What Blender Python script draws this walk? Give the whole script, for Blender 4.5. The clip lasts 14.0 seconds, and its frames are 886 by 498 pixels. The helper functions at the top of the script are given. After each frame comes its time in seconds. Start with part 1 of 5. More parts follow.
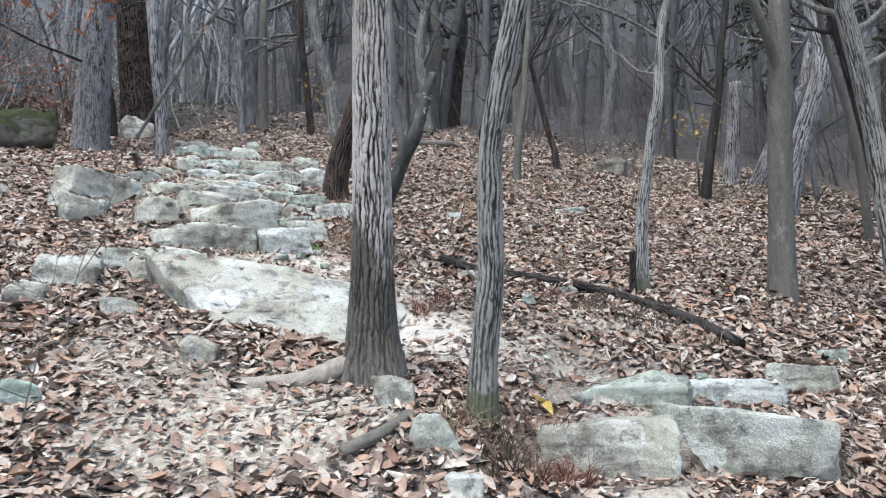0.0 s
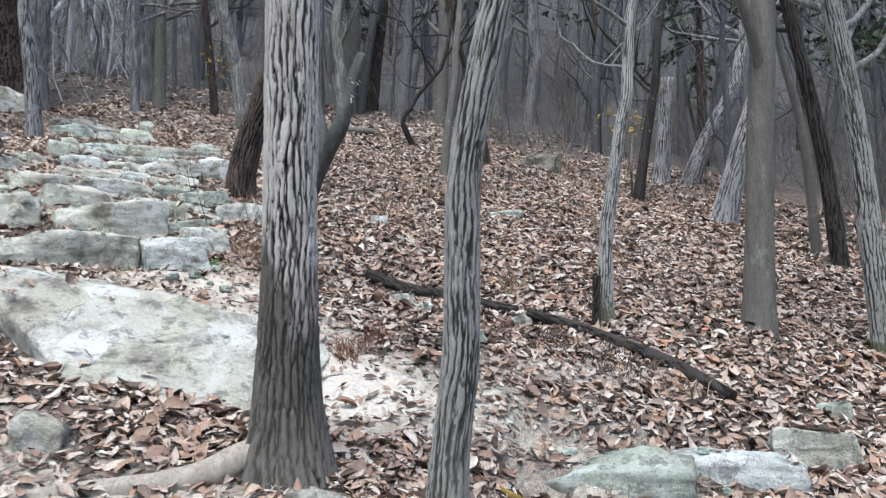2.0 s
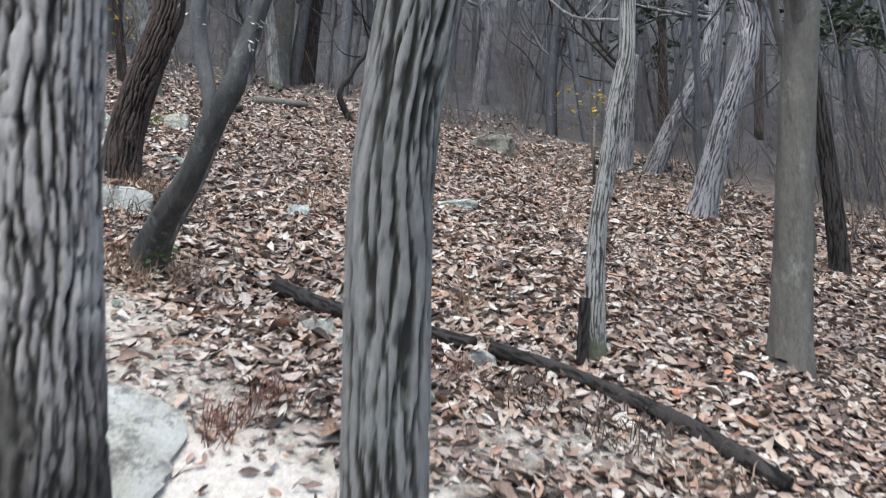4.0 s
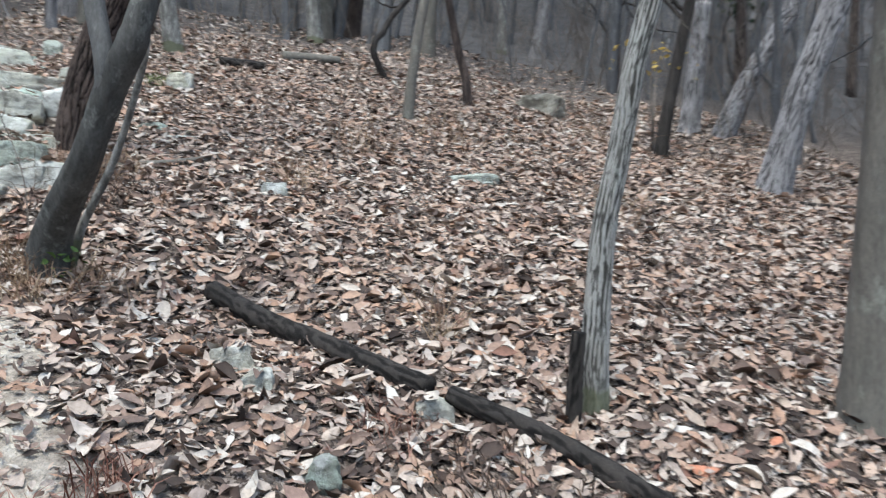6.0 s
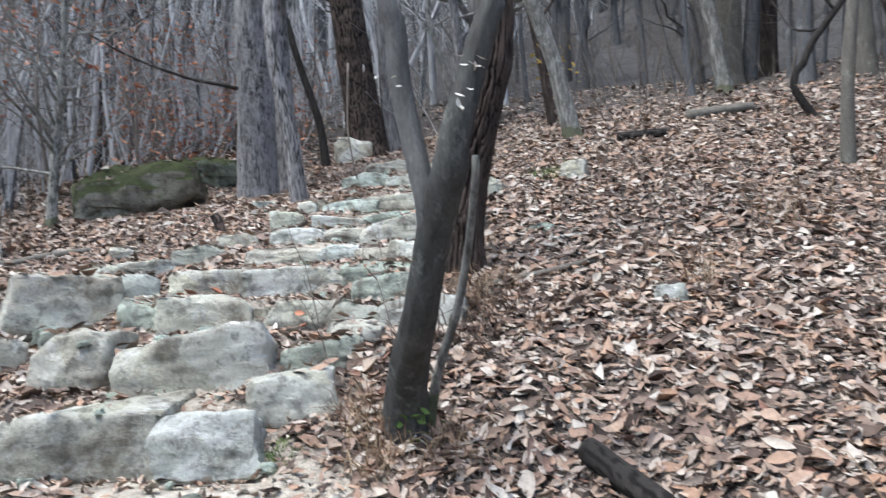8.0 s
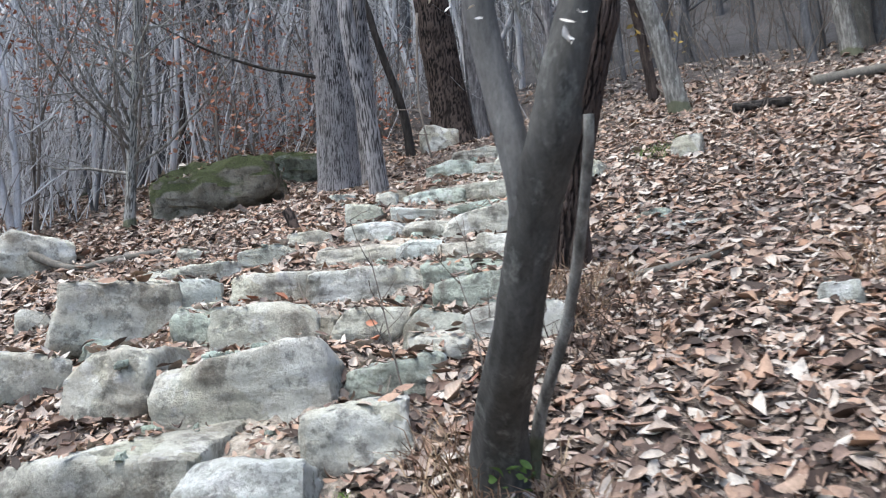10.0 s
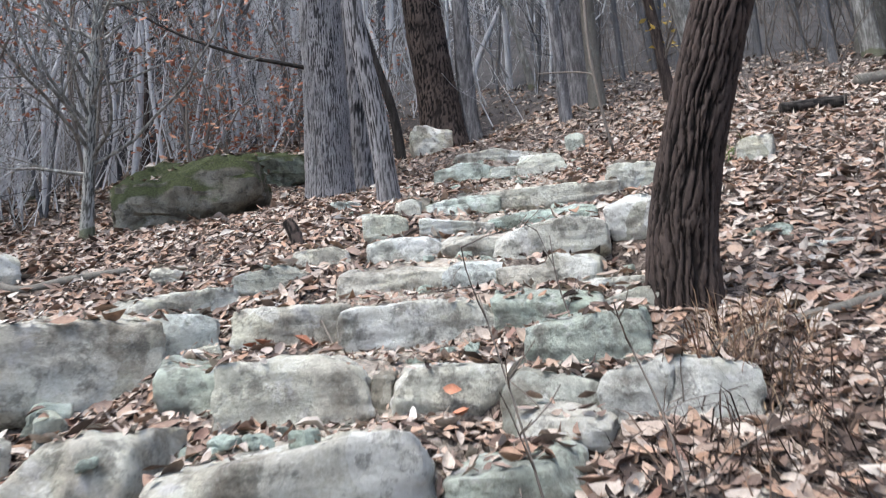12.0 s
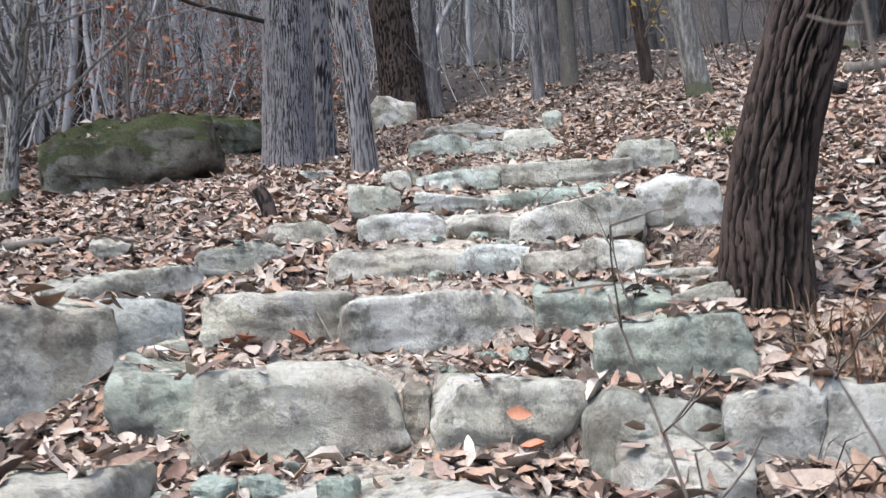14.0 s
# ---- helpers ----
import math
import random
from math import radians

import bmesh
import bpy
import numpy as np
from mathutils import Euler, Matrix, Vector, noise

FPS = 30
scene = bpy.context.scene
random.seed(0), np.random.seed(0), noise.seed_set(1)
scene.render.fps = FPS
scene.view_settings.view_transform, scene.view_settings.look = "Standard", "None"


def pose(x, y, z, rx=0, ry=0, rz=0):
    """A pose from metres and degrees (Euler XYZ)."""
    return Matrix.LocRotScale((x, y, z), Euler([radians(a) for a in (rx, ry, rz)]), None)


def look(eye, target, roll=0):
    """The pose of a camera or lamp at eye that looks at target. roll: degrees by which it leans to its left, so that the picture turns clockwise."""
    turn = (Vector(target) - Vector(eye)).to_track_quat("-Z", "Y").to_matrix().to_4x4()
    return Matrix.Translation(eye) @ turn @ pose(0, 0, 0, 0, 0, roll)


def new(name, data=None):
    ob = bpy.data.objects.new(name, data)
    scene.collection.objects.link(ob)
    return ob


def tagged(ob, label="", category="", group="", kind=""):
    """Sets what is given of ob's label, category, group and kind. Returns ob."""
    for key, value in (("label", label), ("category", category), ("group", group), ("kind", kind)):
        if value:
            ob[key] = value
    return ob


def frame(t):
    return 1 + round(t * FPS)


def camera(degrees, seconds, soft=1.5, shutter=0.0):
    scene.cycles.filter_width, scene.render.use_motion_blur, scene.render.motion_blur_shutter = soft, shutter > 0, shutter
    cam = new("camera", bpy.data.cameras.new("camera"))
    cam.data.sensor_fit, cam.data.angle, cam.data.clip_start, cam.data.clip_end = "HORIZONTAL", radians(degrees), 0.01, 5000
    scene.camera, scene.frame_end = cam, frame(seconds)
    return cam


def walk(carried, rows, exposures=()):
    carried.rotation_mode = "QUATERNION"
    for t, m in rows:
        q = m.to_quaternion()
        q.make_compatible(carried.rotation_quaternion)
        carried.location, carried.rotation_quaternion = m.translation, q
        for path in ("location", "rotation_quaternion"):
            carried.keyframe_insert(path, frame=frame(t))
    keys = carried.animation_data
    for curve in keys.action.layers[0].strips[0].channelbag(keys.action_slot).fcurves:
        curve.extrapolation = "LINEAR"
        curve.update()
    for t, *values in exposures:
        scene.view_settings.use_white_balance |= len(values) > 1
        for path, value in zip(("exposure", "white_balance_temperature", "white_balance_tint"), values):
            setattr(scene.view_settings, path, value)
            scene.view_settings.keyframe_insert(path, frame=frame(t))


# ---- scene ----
cam = camera(61.0, 14.0, soft=1.15, shutter=0.5)
PATH = [
    (0, (0.23, 0.136, 1.468), (0.154, 2.103, 1.822), -0.8),
    (0.5, (0.221, 0.357, 1.444), (0.183, 2.324, 1.802), -0.9),
    (1, (0.232, 0.59, 1.599), (0.257, 2.557, 1.957), -1.1),
    (1.5, (0.114, 0.925, 1.688), (0.205, 2.894, 2.026), -1.1),
    (2, (0.058, 1.119, 1.899), (0.221, 3.088, 2.206), -0.9),
    (2.5, (0.135, 1.354, 1.85), (0.325, 3.324, 2.137), -0.5),
    (3, (0.241, 1.693, 1.94), (0.46, 3.66, 2.225), -0.2),
    (3.5, (0.204, 2.136, 1.962), (0.478, 4.097, 2.246), -0.7),
    (3.7, (0.207, 2.303, 2.069), (0.519, 4.26, 2.346), -0.7),
    (5.8, (0.769, 3.264, 2.611), (0.97, 5.249, 2.747), 1.0),
    (6, (0.841, 3.364, 2.591), (0.966, 5.355, 2.73), 0.9),
    (6.5, (1.038, 3.622, 2.626), (0.853, 5.605, 2.804), 0.6),
    (7, (0.961, 3.915, 2.639), (0.447, 5.835, 2.863), -0.0),
    (7.5, (0.912, 4.099, 2.931), (0.131, 5.921, 3.197), -1.5),
    (8, (0.92, 4.259, 2.964), (-0.038, 5.988, 3.27), -1.9),
    (8.5, (0.88, 4.246, 3.019), (-0.17, 5.913, 3.363), -1.7),
    (8.7, (0.881, 4.305, 2.999), (-0.19, 5.958, 3.347), -1.5),
    (10.8, (0.095, 5.139, 3.228), (-1.088, 6.73, 3.49), -2.9),
    (11, (-0.03, 5.175, 3.265), (-1.203, 6.774, 3.526), -3.2),
    (11.5, (-0.293, 5.214, 3.314), (-1.403, 6.857, 3.582), -3.3),
    (12, (-0.485, 5.436, 3.365), (-1.558, 7.096, 3.668), -2.5),
    (12.5, (-0.617, 5.556, 3.45), (-1.665, 7.227, 3.782), -1.3),
    (13, (-0.862, 5.633, 3.455), (-1.874, 7.328, 3.776), -0.6),
    (13.5, (-0.989, 5.653, 3.502), (-1.959, 7.377, 3.796), -0.6),
    (14, (-1.113, 5.789, 3.462), (-2.044, 7.542, 3.71), -1.2),
]

walk(cam, [(t, look(eye, target, roll)) for t, eye, target, roll in PATH],
     exposures=[(0.0, 1.08, 6190, 5), (3.7, 1.10, 6190, 6), (6.0, 1.12, 6140, 3), (8.0, 1.18, 6240, 6), (11.0, 1.25, 6340, 8), (14.0, 1.25, 6440, 11)])

# ---- overcast light ----
world = bpy.data.worlds.new("world")
scene.world = world
world.use_nodes = True
wn = world.node_tree
sky = wn.nodes.new("ShaderNodeTexSky")
sky.sky_type = "NISHITA"
sky.sun_disc = False
sky.sun_elevation = radians(66)
sky.sun_rotation = radians(200)
sky.air_density, sky.dust_density, sky.ozone_density = 1.0, 3.0, 1.0
wn.links.new(sky.outputs[0], wn.nodes["Background"].inputs[0])
wn.nodes["Background"].inputs[1].default_value = 0.15
sun = new("sun", bpy.data.lights.new("sun", "SUN"))
sun.data.energy, sun.data.angle, sun.data.color = 1.5, radians(30), (1.0, 0.98, 0.95)
sun.matrix_world = look((0, 0, 40), (2.4, 6.2, 40 - 15.4))


# ---- materials ----
def material(name):
    m = bpy.data.materials.new(name)
    m.use_nodes = True
    t = m.node_tree
    return m, t, t.nodes["Principled BSDF"]


def node(t, kind, links=(), **values):
    n = t.nodes.new(kind)
    for key, value in values.items():
        if key == "op":
            n.operation = value
        elif key == "mode":
            n.blend_type = value
        elif key == "dims":
            n.noise_dimensions = value
        else:
            n.inputs[key.replace("_", " ")].default_value = value
    for source, slot in links:
        t.links.new(source, n.inputs[slot])
    return n


def ramp(t, source, *stops):
    n = t.nodes.new("ShaderNodeValToRGB")
    e = n.color_ramp.elements
    while len(e) < len(stops):
        e.new(0.5)
    for el, (p, c) in zip(e, stops):
        el.position = p
        el.color = (*c, 1) if len(c) == 3 else (c[0], c[0], c[0], 1)
    t.links.new(source, n.inputs[0])
    return n.outputs[0]


def mix(t, fac, a, b, mode="MIX"):
    n = t.nodes.new("ShaderNodeMix")
    n.data_type, n.blend_type = "RGBA", mode
    for value, slot in ((fac, 0), (a, 6), (b, 7)):
        if isinstance(value, (int, float)):
            n.inputs[slot].default_value = value
        elif isinstance(value, tuple):
            n.inputs[slot].default_value = (*value, 1)
        else:
            t.links.new(value, n.inputs[slot])
    return n.outputs[2]


def coords(t, sx=1.0, sy=1.0, sz=1.0):
    c = t.nodes.new("ShaderNodeTexCoord")
    m = t.nodes.new("ShaderNodeMapping")
    m.inputs["Scale"].default_value = (sx, sy, sz)
    t.links.new(c.outputs["Object"], m.inputs[0])
    return m.outputs[0]


def noise_at(t, vec, scale, detail=6.0, rough=0.6):
    n = node(t, "ShaderNodeTexNoise", [(vec, "Vector")], Scale=scale, Detail=detail, Roughness=rough)
    return n.outputs["Fac"]


def bump(t, p, height, strength, distance):
    b = node(t, "ShaderNodeBump", [(height, "Height")], Strength=strength, Distance=distance)
    t.links.new(b.outputs[0], p.inputs["Normal"])


def attribute(t, name):
    a = t.nodes.new("ShaderNodeAttribute")
    a.attribute_name = name
    return a.outputs["Fac"]


def bark_material(name, ridge, furrow, stain, rough=0.9, scale=1.0, lichen=None, smooth=False, foot=None):
    """Bark whose raised plates carry one colour and whose furrows a darker, shade-like one, by the height that the
    trunk's own relief has.
    """
    m, t, p = material(name)
    v = coords(t, 22 * scale, 22 * scale, 3.2 * scale)
    a = noise_at(t, v, 1.0, 8, 0.7)
    fine = noise_at(t, coords(t, 85, 85, 30), 1.0, 8, 0.8)
    big = noise_at(t, coords(t, 3, 3, 0.9), 1.0, 4, 0.6)
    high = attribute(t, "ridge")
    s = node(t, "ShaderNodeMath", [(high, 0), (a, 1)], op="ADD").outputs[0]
    # furrows go near black by depth: crevice shade put into the bark colour
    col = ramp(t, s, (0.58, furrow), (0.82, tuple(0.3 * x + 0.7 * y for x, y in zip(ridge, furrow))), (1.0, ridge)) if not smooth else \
        ramp(t, a, (0.25, furrow), (0.75, ridge))
    col = mix(t, ramp(t, big, (0.48, (0,)), (0.72, (0.6,))), col, stain)
    if lichen:
        spot = ramp(t, noise_at(t, coords(t, 7, 7, 4), 1.0, 8, 0.75), (0.56, (0,)), (0.66, (0.7,)))
        col = mix(t, spot, col, lichen)
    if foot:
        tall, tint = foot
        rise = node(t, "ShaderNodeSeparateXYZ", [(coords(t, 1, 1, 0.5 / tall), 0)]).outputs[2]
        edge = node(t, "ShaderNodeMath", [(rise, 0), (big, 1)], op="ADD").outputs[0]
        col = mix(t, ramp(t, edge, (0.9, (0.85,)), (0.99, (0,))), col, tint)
    col = mix(t, 0.75, col, ramp(t, fine, (0.3, (0.25,)), (0.7, (0.75,))), "OVERLAY")
    t.links.new(col, p.inputs["Base Color"])
    p.inputs["Roughness"].default_value = rough
    p.inputs["Specular IOR Level"].default_value = 0.25
    both = node(t, "ShaderNodeMath", [(a, 0), (fine, 1)], op="ADD").outputs[0]
    bump(t, p, both, 0.9 if not smooth else 0.4, 0.016)
    return m


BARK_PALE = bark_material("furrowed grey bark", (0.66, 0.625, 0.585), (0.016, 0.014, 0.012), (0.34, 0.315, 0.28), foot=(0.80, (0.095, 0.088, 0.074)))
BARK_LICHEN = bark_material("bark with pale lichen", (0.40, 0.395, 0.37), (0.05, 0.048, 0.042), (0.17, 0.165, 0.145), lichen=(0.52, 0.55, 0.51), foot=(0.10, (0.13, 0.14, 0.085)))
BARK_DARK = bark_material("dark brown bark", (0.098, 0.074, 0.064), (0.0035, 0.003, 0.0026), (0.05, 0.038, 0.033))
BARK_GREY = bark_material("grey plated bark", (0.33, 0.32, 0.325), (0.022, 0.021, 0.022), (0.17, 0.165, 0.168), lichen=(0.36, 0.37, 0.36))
BARK_SMOOTH = bark_material("smooth grey-green bark", (0.20, 0.20, 0.195), (0.09, 0.09, 0.088), (0.06, 0.06, 0.058), rough=0.75, smooth=True, lichen=(0.24, 0.25, 0.24))
BARK_SOOT = bark_material("smooth dark grey bark", (0.125, 0.125, 0.118), (0.032, 0.032, 0.03), (0.02, 0.02, 0.019), rough=0.75, smooth=True, lichen=(0.20, 0.21, 0.195))
BARK_TAN = bark_material("smooth tan bark", (0.20, 0.185, 0.16), (0.085, 0.08, 0.07), (0.10, 0.10, 0.085), rough=0.8, smooth=True, lichen=(0.27, 0.28, 0.24))
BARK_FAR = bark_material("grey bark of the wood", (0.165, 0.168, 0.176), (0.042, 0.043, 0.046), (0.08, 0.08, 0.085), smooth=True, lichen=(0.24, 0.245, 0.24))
# stems brightened past their pale bark: haze and sky between them painted in
BARK_HAZED = bark_material("pale grey stem bark with haze in its colour", (0.74, 0.75, 0.77), (0.30, 0.30, 0.31), (0.46, 0.46, 0.475), smooth=True, lichen=(0.58, 0.59, 0.58))
BARK_BLACK = bark_material("blackened damp wood", (0.060, 0.053, 0.048), (0.008, 0.007, 0.0065), (0.024, 0.022, 0.019))
BARK_ROOT = bark_material("dusty root bark", (0.42, 0.38, 0.33), (0.20, 0.175, 0.15), (0.25, 0.22, 0.185), rough=0.9, smooth=True)
TWIG = bark_material("twig bark", (0.24, 0.21, 0.18), (0.09, 0.075, 0.065), (0.12, 0.10, 0.09), smooth=True)


def stone_material(name, pale, mid, dark, moss=0.0, lichen=0.45):
    m, t, p = material(name)
    oi = t.nodes.new("ShaderNodeObjectInfo")
    geo = t.nodes.new("ShaderNodeNewGeometry")
    shift = node(t, "ShaderNodeVectorMath", [(geo.outputs["Position"], 0)], op="ADD").outputs[0]
    big = noise_at(t, shift, 3.2, 6, 0.62)
    grain = noise_at(t, shift, 60, 6, 0.75)
    veins = noise_at(t, shift, 11, 10, 0.72)
    col = ramp(t, big, (0.34, dark), (0.45, mid), (0.60, pale))
    tone = ramp(t, oi.outputs["Random"], (0.0, (0.37, 0.45, 0.42)), (0.25, (0.47, 0.475, 0.45)), (0.55, (0.535, 0.505, 0.47)), (0.8, (0.565, 0.555, 0.535)), (1.0, (0.56, 0.59, 0.61)))
    col = mix(t, 0.9, col, tone, "OVERLAY")
    # broken faces: some freshly split and pale, some earthy
    wav = node(t, "ShaderNodeTexNoise", [(shift, "Vector")], Scale=5.0, Detail=4.0)
    split = t.nodes.new("ShaderNodeTexVoronoi")
    split.inputs["Scale"].default_value = 4.2
    t.links.new(node(t, "ShaderNodeVectorMath", [(shift, 0), (node(t, "ShaderNodeVectorMath", [(wav.outputs["Color"], 0)], op="SCALE", Scale=0.22).outputs[0], 1)], op="ADD").outputs[0], split.inputs["Vector"])
    face = node(t, "ShaderNodeSeparateXYZ", [(split.outputs["Color"], 0)]).outputs[1]
    col = mix(t, 0.75, col, ramp(t, face, (0.0, (0.35, 0.335, 0.31)), (0.4, (0.46, 0.45, 0.43)), (0.75, (0.52, 0.52, 0.51)), (1.0, (0.66, 0.665, 0.665))), "OVERLAY")
    col = mix(t, ramp(t, veins, (0.52, (0,)), (0.58, (0.5,)), (0.68, (0.8,))), col, tuple(0.6 * c for c in dark))
    spots = ramp(t, noise_at(t, shift, 7, 9, 0.7), (0.57, (0,)), (0.64, (lichen,)))
    col = mix(t, spots, col, tuple(min(0.62, c * 1.25) for c in pale))
    if moss:
        up = node(t, "ShaderNodeSeparateXYZ", [(geo.outputs["Normal"], 0)]).outputs[2]
        where = node(t, "ShaderNodeMath", [(up, 0), (noise_at(t, shift, 5, 8, 0.7), 1)], op="ADD").outputs[0]
        col = mix(t, ramp(t, where, (0.45, (0,)), (0.75, (0.95,))), col, ramp(t, grain, (0.3, (0.018, 0.024, 0.009)), (0.7, (0.085, 0.105, 0.035))))
    col = mix(t, 0.5, col, ramp(t, grain, (0.32, (0.24,)), (0.66, (0.74,))), "OVERLAY")
    t.links.new(col, p.inputs["Base Color"])
    p.inputs["Roughness"].default_value = 0.88
    p.inputs["Specular IOR Level"].default_value = 0.3
    h = node(t, "ShaderNodeMath", [(grain, 0), (veins, 1)], op="ADD").outputs[0]
    bump(t, p, h, 0.9, 0.024)
    return m


STONE = stone_material("grey-green field stone", (0.60, 0.625, 0.585), (0.475, 0.485, 0.455), (0.21, 0.20, 0.178))
STONE_DARK = stone_material("brown-grey stone", (0.36, 0.35, 0.31), (0.25, 0.24, 0.21), (0.11, 0.10, 0.085))
STONE_MOSS = stone_material("mossy stone", (0.28, 0.28, 0.25), (0.17, 0.165, 0.14), (0.07, 0.065, 0.055), moss=1.0)


def ground_material():
    m, t, p = material("forest floor")
    geo = t.nodes.new("ShaderNodeNewGeometry")
    pos = geo.outputs["Position"]
    vor = t.nodes.new("ShaderNodeTexVoronoi")
    vor.inputs["Scale"].default_value = 15
    warp = node(t, "ShaderNodeTexNoise", [(pos, "Vector")], Scale=9.0, Detail=3.0)
    add = node(t, "ShaderNodeVectorMath", [(pos, 0), (warp.outputs["Color"], 1)], op="ADD").outputs[0]
    t.links.new(add, vor.inputs["Vector"])
    cell = node(t, "ShaderNodeSeparateXYZ", [(vor.outputs["Color"], 0)]).outputs[0]
    litter = ramp(t, cell, (0.0, (0.018, 0.014, 0.012)), (0.35, (0.07, 0.054, 0.046)), (0.7, (0.19, 0.155, 0.13)), (1.0, (0.36, 0.31, 0.275)))
    litter = mix(t, ramp(t, noise_at(t, pos, 1.3, 5, 0.6), (0.35, (0,)), (0.7, (0.55,))), litter, (0.075, 0.06, 0.05))
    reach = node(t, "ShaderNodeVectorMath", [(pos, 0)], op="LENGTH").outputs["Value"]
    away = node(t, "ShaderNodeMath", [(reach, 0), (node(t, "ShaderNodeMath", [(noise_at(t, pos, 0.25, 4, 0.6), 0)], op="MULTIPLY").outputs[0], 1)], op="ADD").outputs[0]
    # far slope goes dark grey by distance: shade under the wood painted in
    shaded_floor = ramp(t, noise_at(t, pos, 3.0, 8, 0.75), (0.3, (0.030, 0.031, 0.033)), (0.7, (0.115, 0.113, 0.115)))
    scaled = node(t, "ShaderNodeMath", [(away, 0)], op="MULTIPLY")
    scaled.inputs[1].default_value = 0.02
    litter = mix(t, ramp(t, scaled.outputs[0], (0.33, (0,)), (0.46, (0.92,))), litter, shaded_floor)
    soil = ramp(t, noise_at(t, pos, 14, 8, 0.7), (0.28, (0.20, 0.17, 0.14)), (0.46, (0.38, 0.34, 0.285)), (0.66, (0.58, 0.54, 0.47)))
    bare = attribute(t, "bare")
    sand = ramp(t, noise_at(t, pos, 30, 6, 0.7), (0.3, (0.50, 0.45, 0.385)), (0.65, (0.70, 0.645, 0.57)))
    soil = mix(t, ramp(t, bare, (0.72, (0,)), (0.98, (1,))), soil, sand)
    edge = node(t, "ShaderNodeMath", [(bare, 0), (noise_at(t, pos, 6, 8, 0.7), 1)], op="ADD").outputs[0]
    col = mix(t, ramp(t, edge, (0.72, (0,)), (1.0, (1,))), litter, soil)
    grain = noise_at(t, pos, 70, 5, 0.7)
    col = mix(t, 0.4, col, ramp(t, grain, (0.3, (0.3,)), (0.7, (0.7,))), "OVERLAY")
    t.links.new(col, p.inputs["Base Color"])
    p.inputs["Roughness"].default_value = 0.95
    p.inputs["Specular IOR Level"].default_value = 0.15
    h = node(t, "ShaderNodeMath", [(vor.outputs["Distance"], 0), (grain, 1)], op="ADD").outputs[0]
    bump(t, p, h, 0.6, 0.02)
    return m


GROUND = ground_material()


def leaf_material(name, *stops):
    m, t, p = material(name)
    geo = t.nodes.new("ShaderNodeNewGeometry")
    col = ramp(t, geo.outputs["Random Per Island"], *stops)
    blot = noise_at(t, geo.outputs["Position"], 55, 7, 0.75)
    col = mix(t, 0.55, col, ramp(t, blot, (0.3, (0.2,)), (0.7, (0.75,))), "OVERLAY")
    t.links.new(col, p.inputs["Base Color"])
    bump(t, p, blot, 0.4, 0.006)
    p.inputs["Roughness"].default_value = 0.7
    p.inputs["Specular IOR Level"].default_value = 0.35
    return m


LEAF = leaf_material("fallen oak leaves", (0.0, (0.029, 0.020, 0.016)), (0.13, (0.082, 0.055, 0.043)), (0.24, (0.222, 0.160, 0.130)), (0.38, (0.299, 0.195, 0.140)),
                     (0.47, (0.347, 0.280, 0.23)), (0.58, (0.434, 0.375, 0.325)), (0.68, (0.338, 0.205, 0.135)), (0.78, (0.425, 0.325, 0.255)), (0.90, (0.540, 0.505, 0.45)), (1.0, (0.203, 0.105, 0.075)))
LEAF_RED = leaf_material("withered orange leaves", (0.0, (0.30, 0.095, 0.055)), (0.5, (0.44, 0.185, 0.11)), (1.0, (0.50, 0.28, 0.18)))
LEAF_YELLOW = leaf_material("yellowed leaves", (0.0, (0.42, 0.28, 0.05)), (1.0, (0.48, 0.36, 0.12)))
LEAF_GREEN = leaf_material("small green leaves", (0.0, (0.06, 0.11, 0.025)), (1.0, (0.14, 0.21, 0.05)))
GRASS_DRY = leaf_material("dry grass", (0.0, (0.14, 0.075, 0.05)), (0.5, (0.28, 0.19, 0.12)), (1.0, (0.40, 0.31, 0.21)))
FUNGUS = leaf_material("white bracket fungus", (0.0, (0.72, 0.70, 0.64)), (1.0, (0.82, 0.80, 0.76)))

# ---- the lie of the land ----
BUMPS = ((0.1, 6.95, -0.2, 0.7, 0.5), (2.3, 6.3, 0.15, 0.8, 0.6), (-4.1, 13.2, -0.36, 1.2, 1.8), (4.4, 13.4, -0.28, 1.2, 1.6),
         (1.4, 17.9, 0.4, 1.2, 2.0), (3.45, 17.2, -0.25, 1.2, 2.0), (-3.5, 9.3, 0.14, 1.2, 1.0), (-2.2, 7.2, 0.05, 0.8, 0.8),
         (0.1, 3.65, 0.2, 0.5, 0.4), (1.3, 3.9, -0.1, 0.8, 0.4), (-0.5, 4.9, -0.12, 0.7, 0.35), (1.7, 12.4, 0.14, 0.9, 1.0),
         (-6.3, 12.2, -0.40, 1.2, 1.4), (-7.0, 15.6, -0.70, 1.5, 1.8), (-1.0, 4.66, 0.05, 0.7, 0.3))
TRAIL = ((0.9, 2.2), (1.1, 4.6), (0.3, 5.0), (-0.35, 5.05), (-0.9, 5.6), (-1.5, 6.2), (-2.1, 7.1), (-2.6, 8.2), (-2.6, 9.6), (-3.6, 11.6), (-4.6, 13.6))


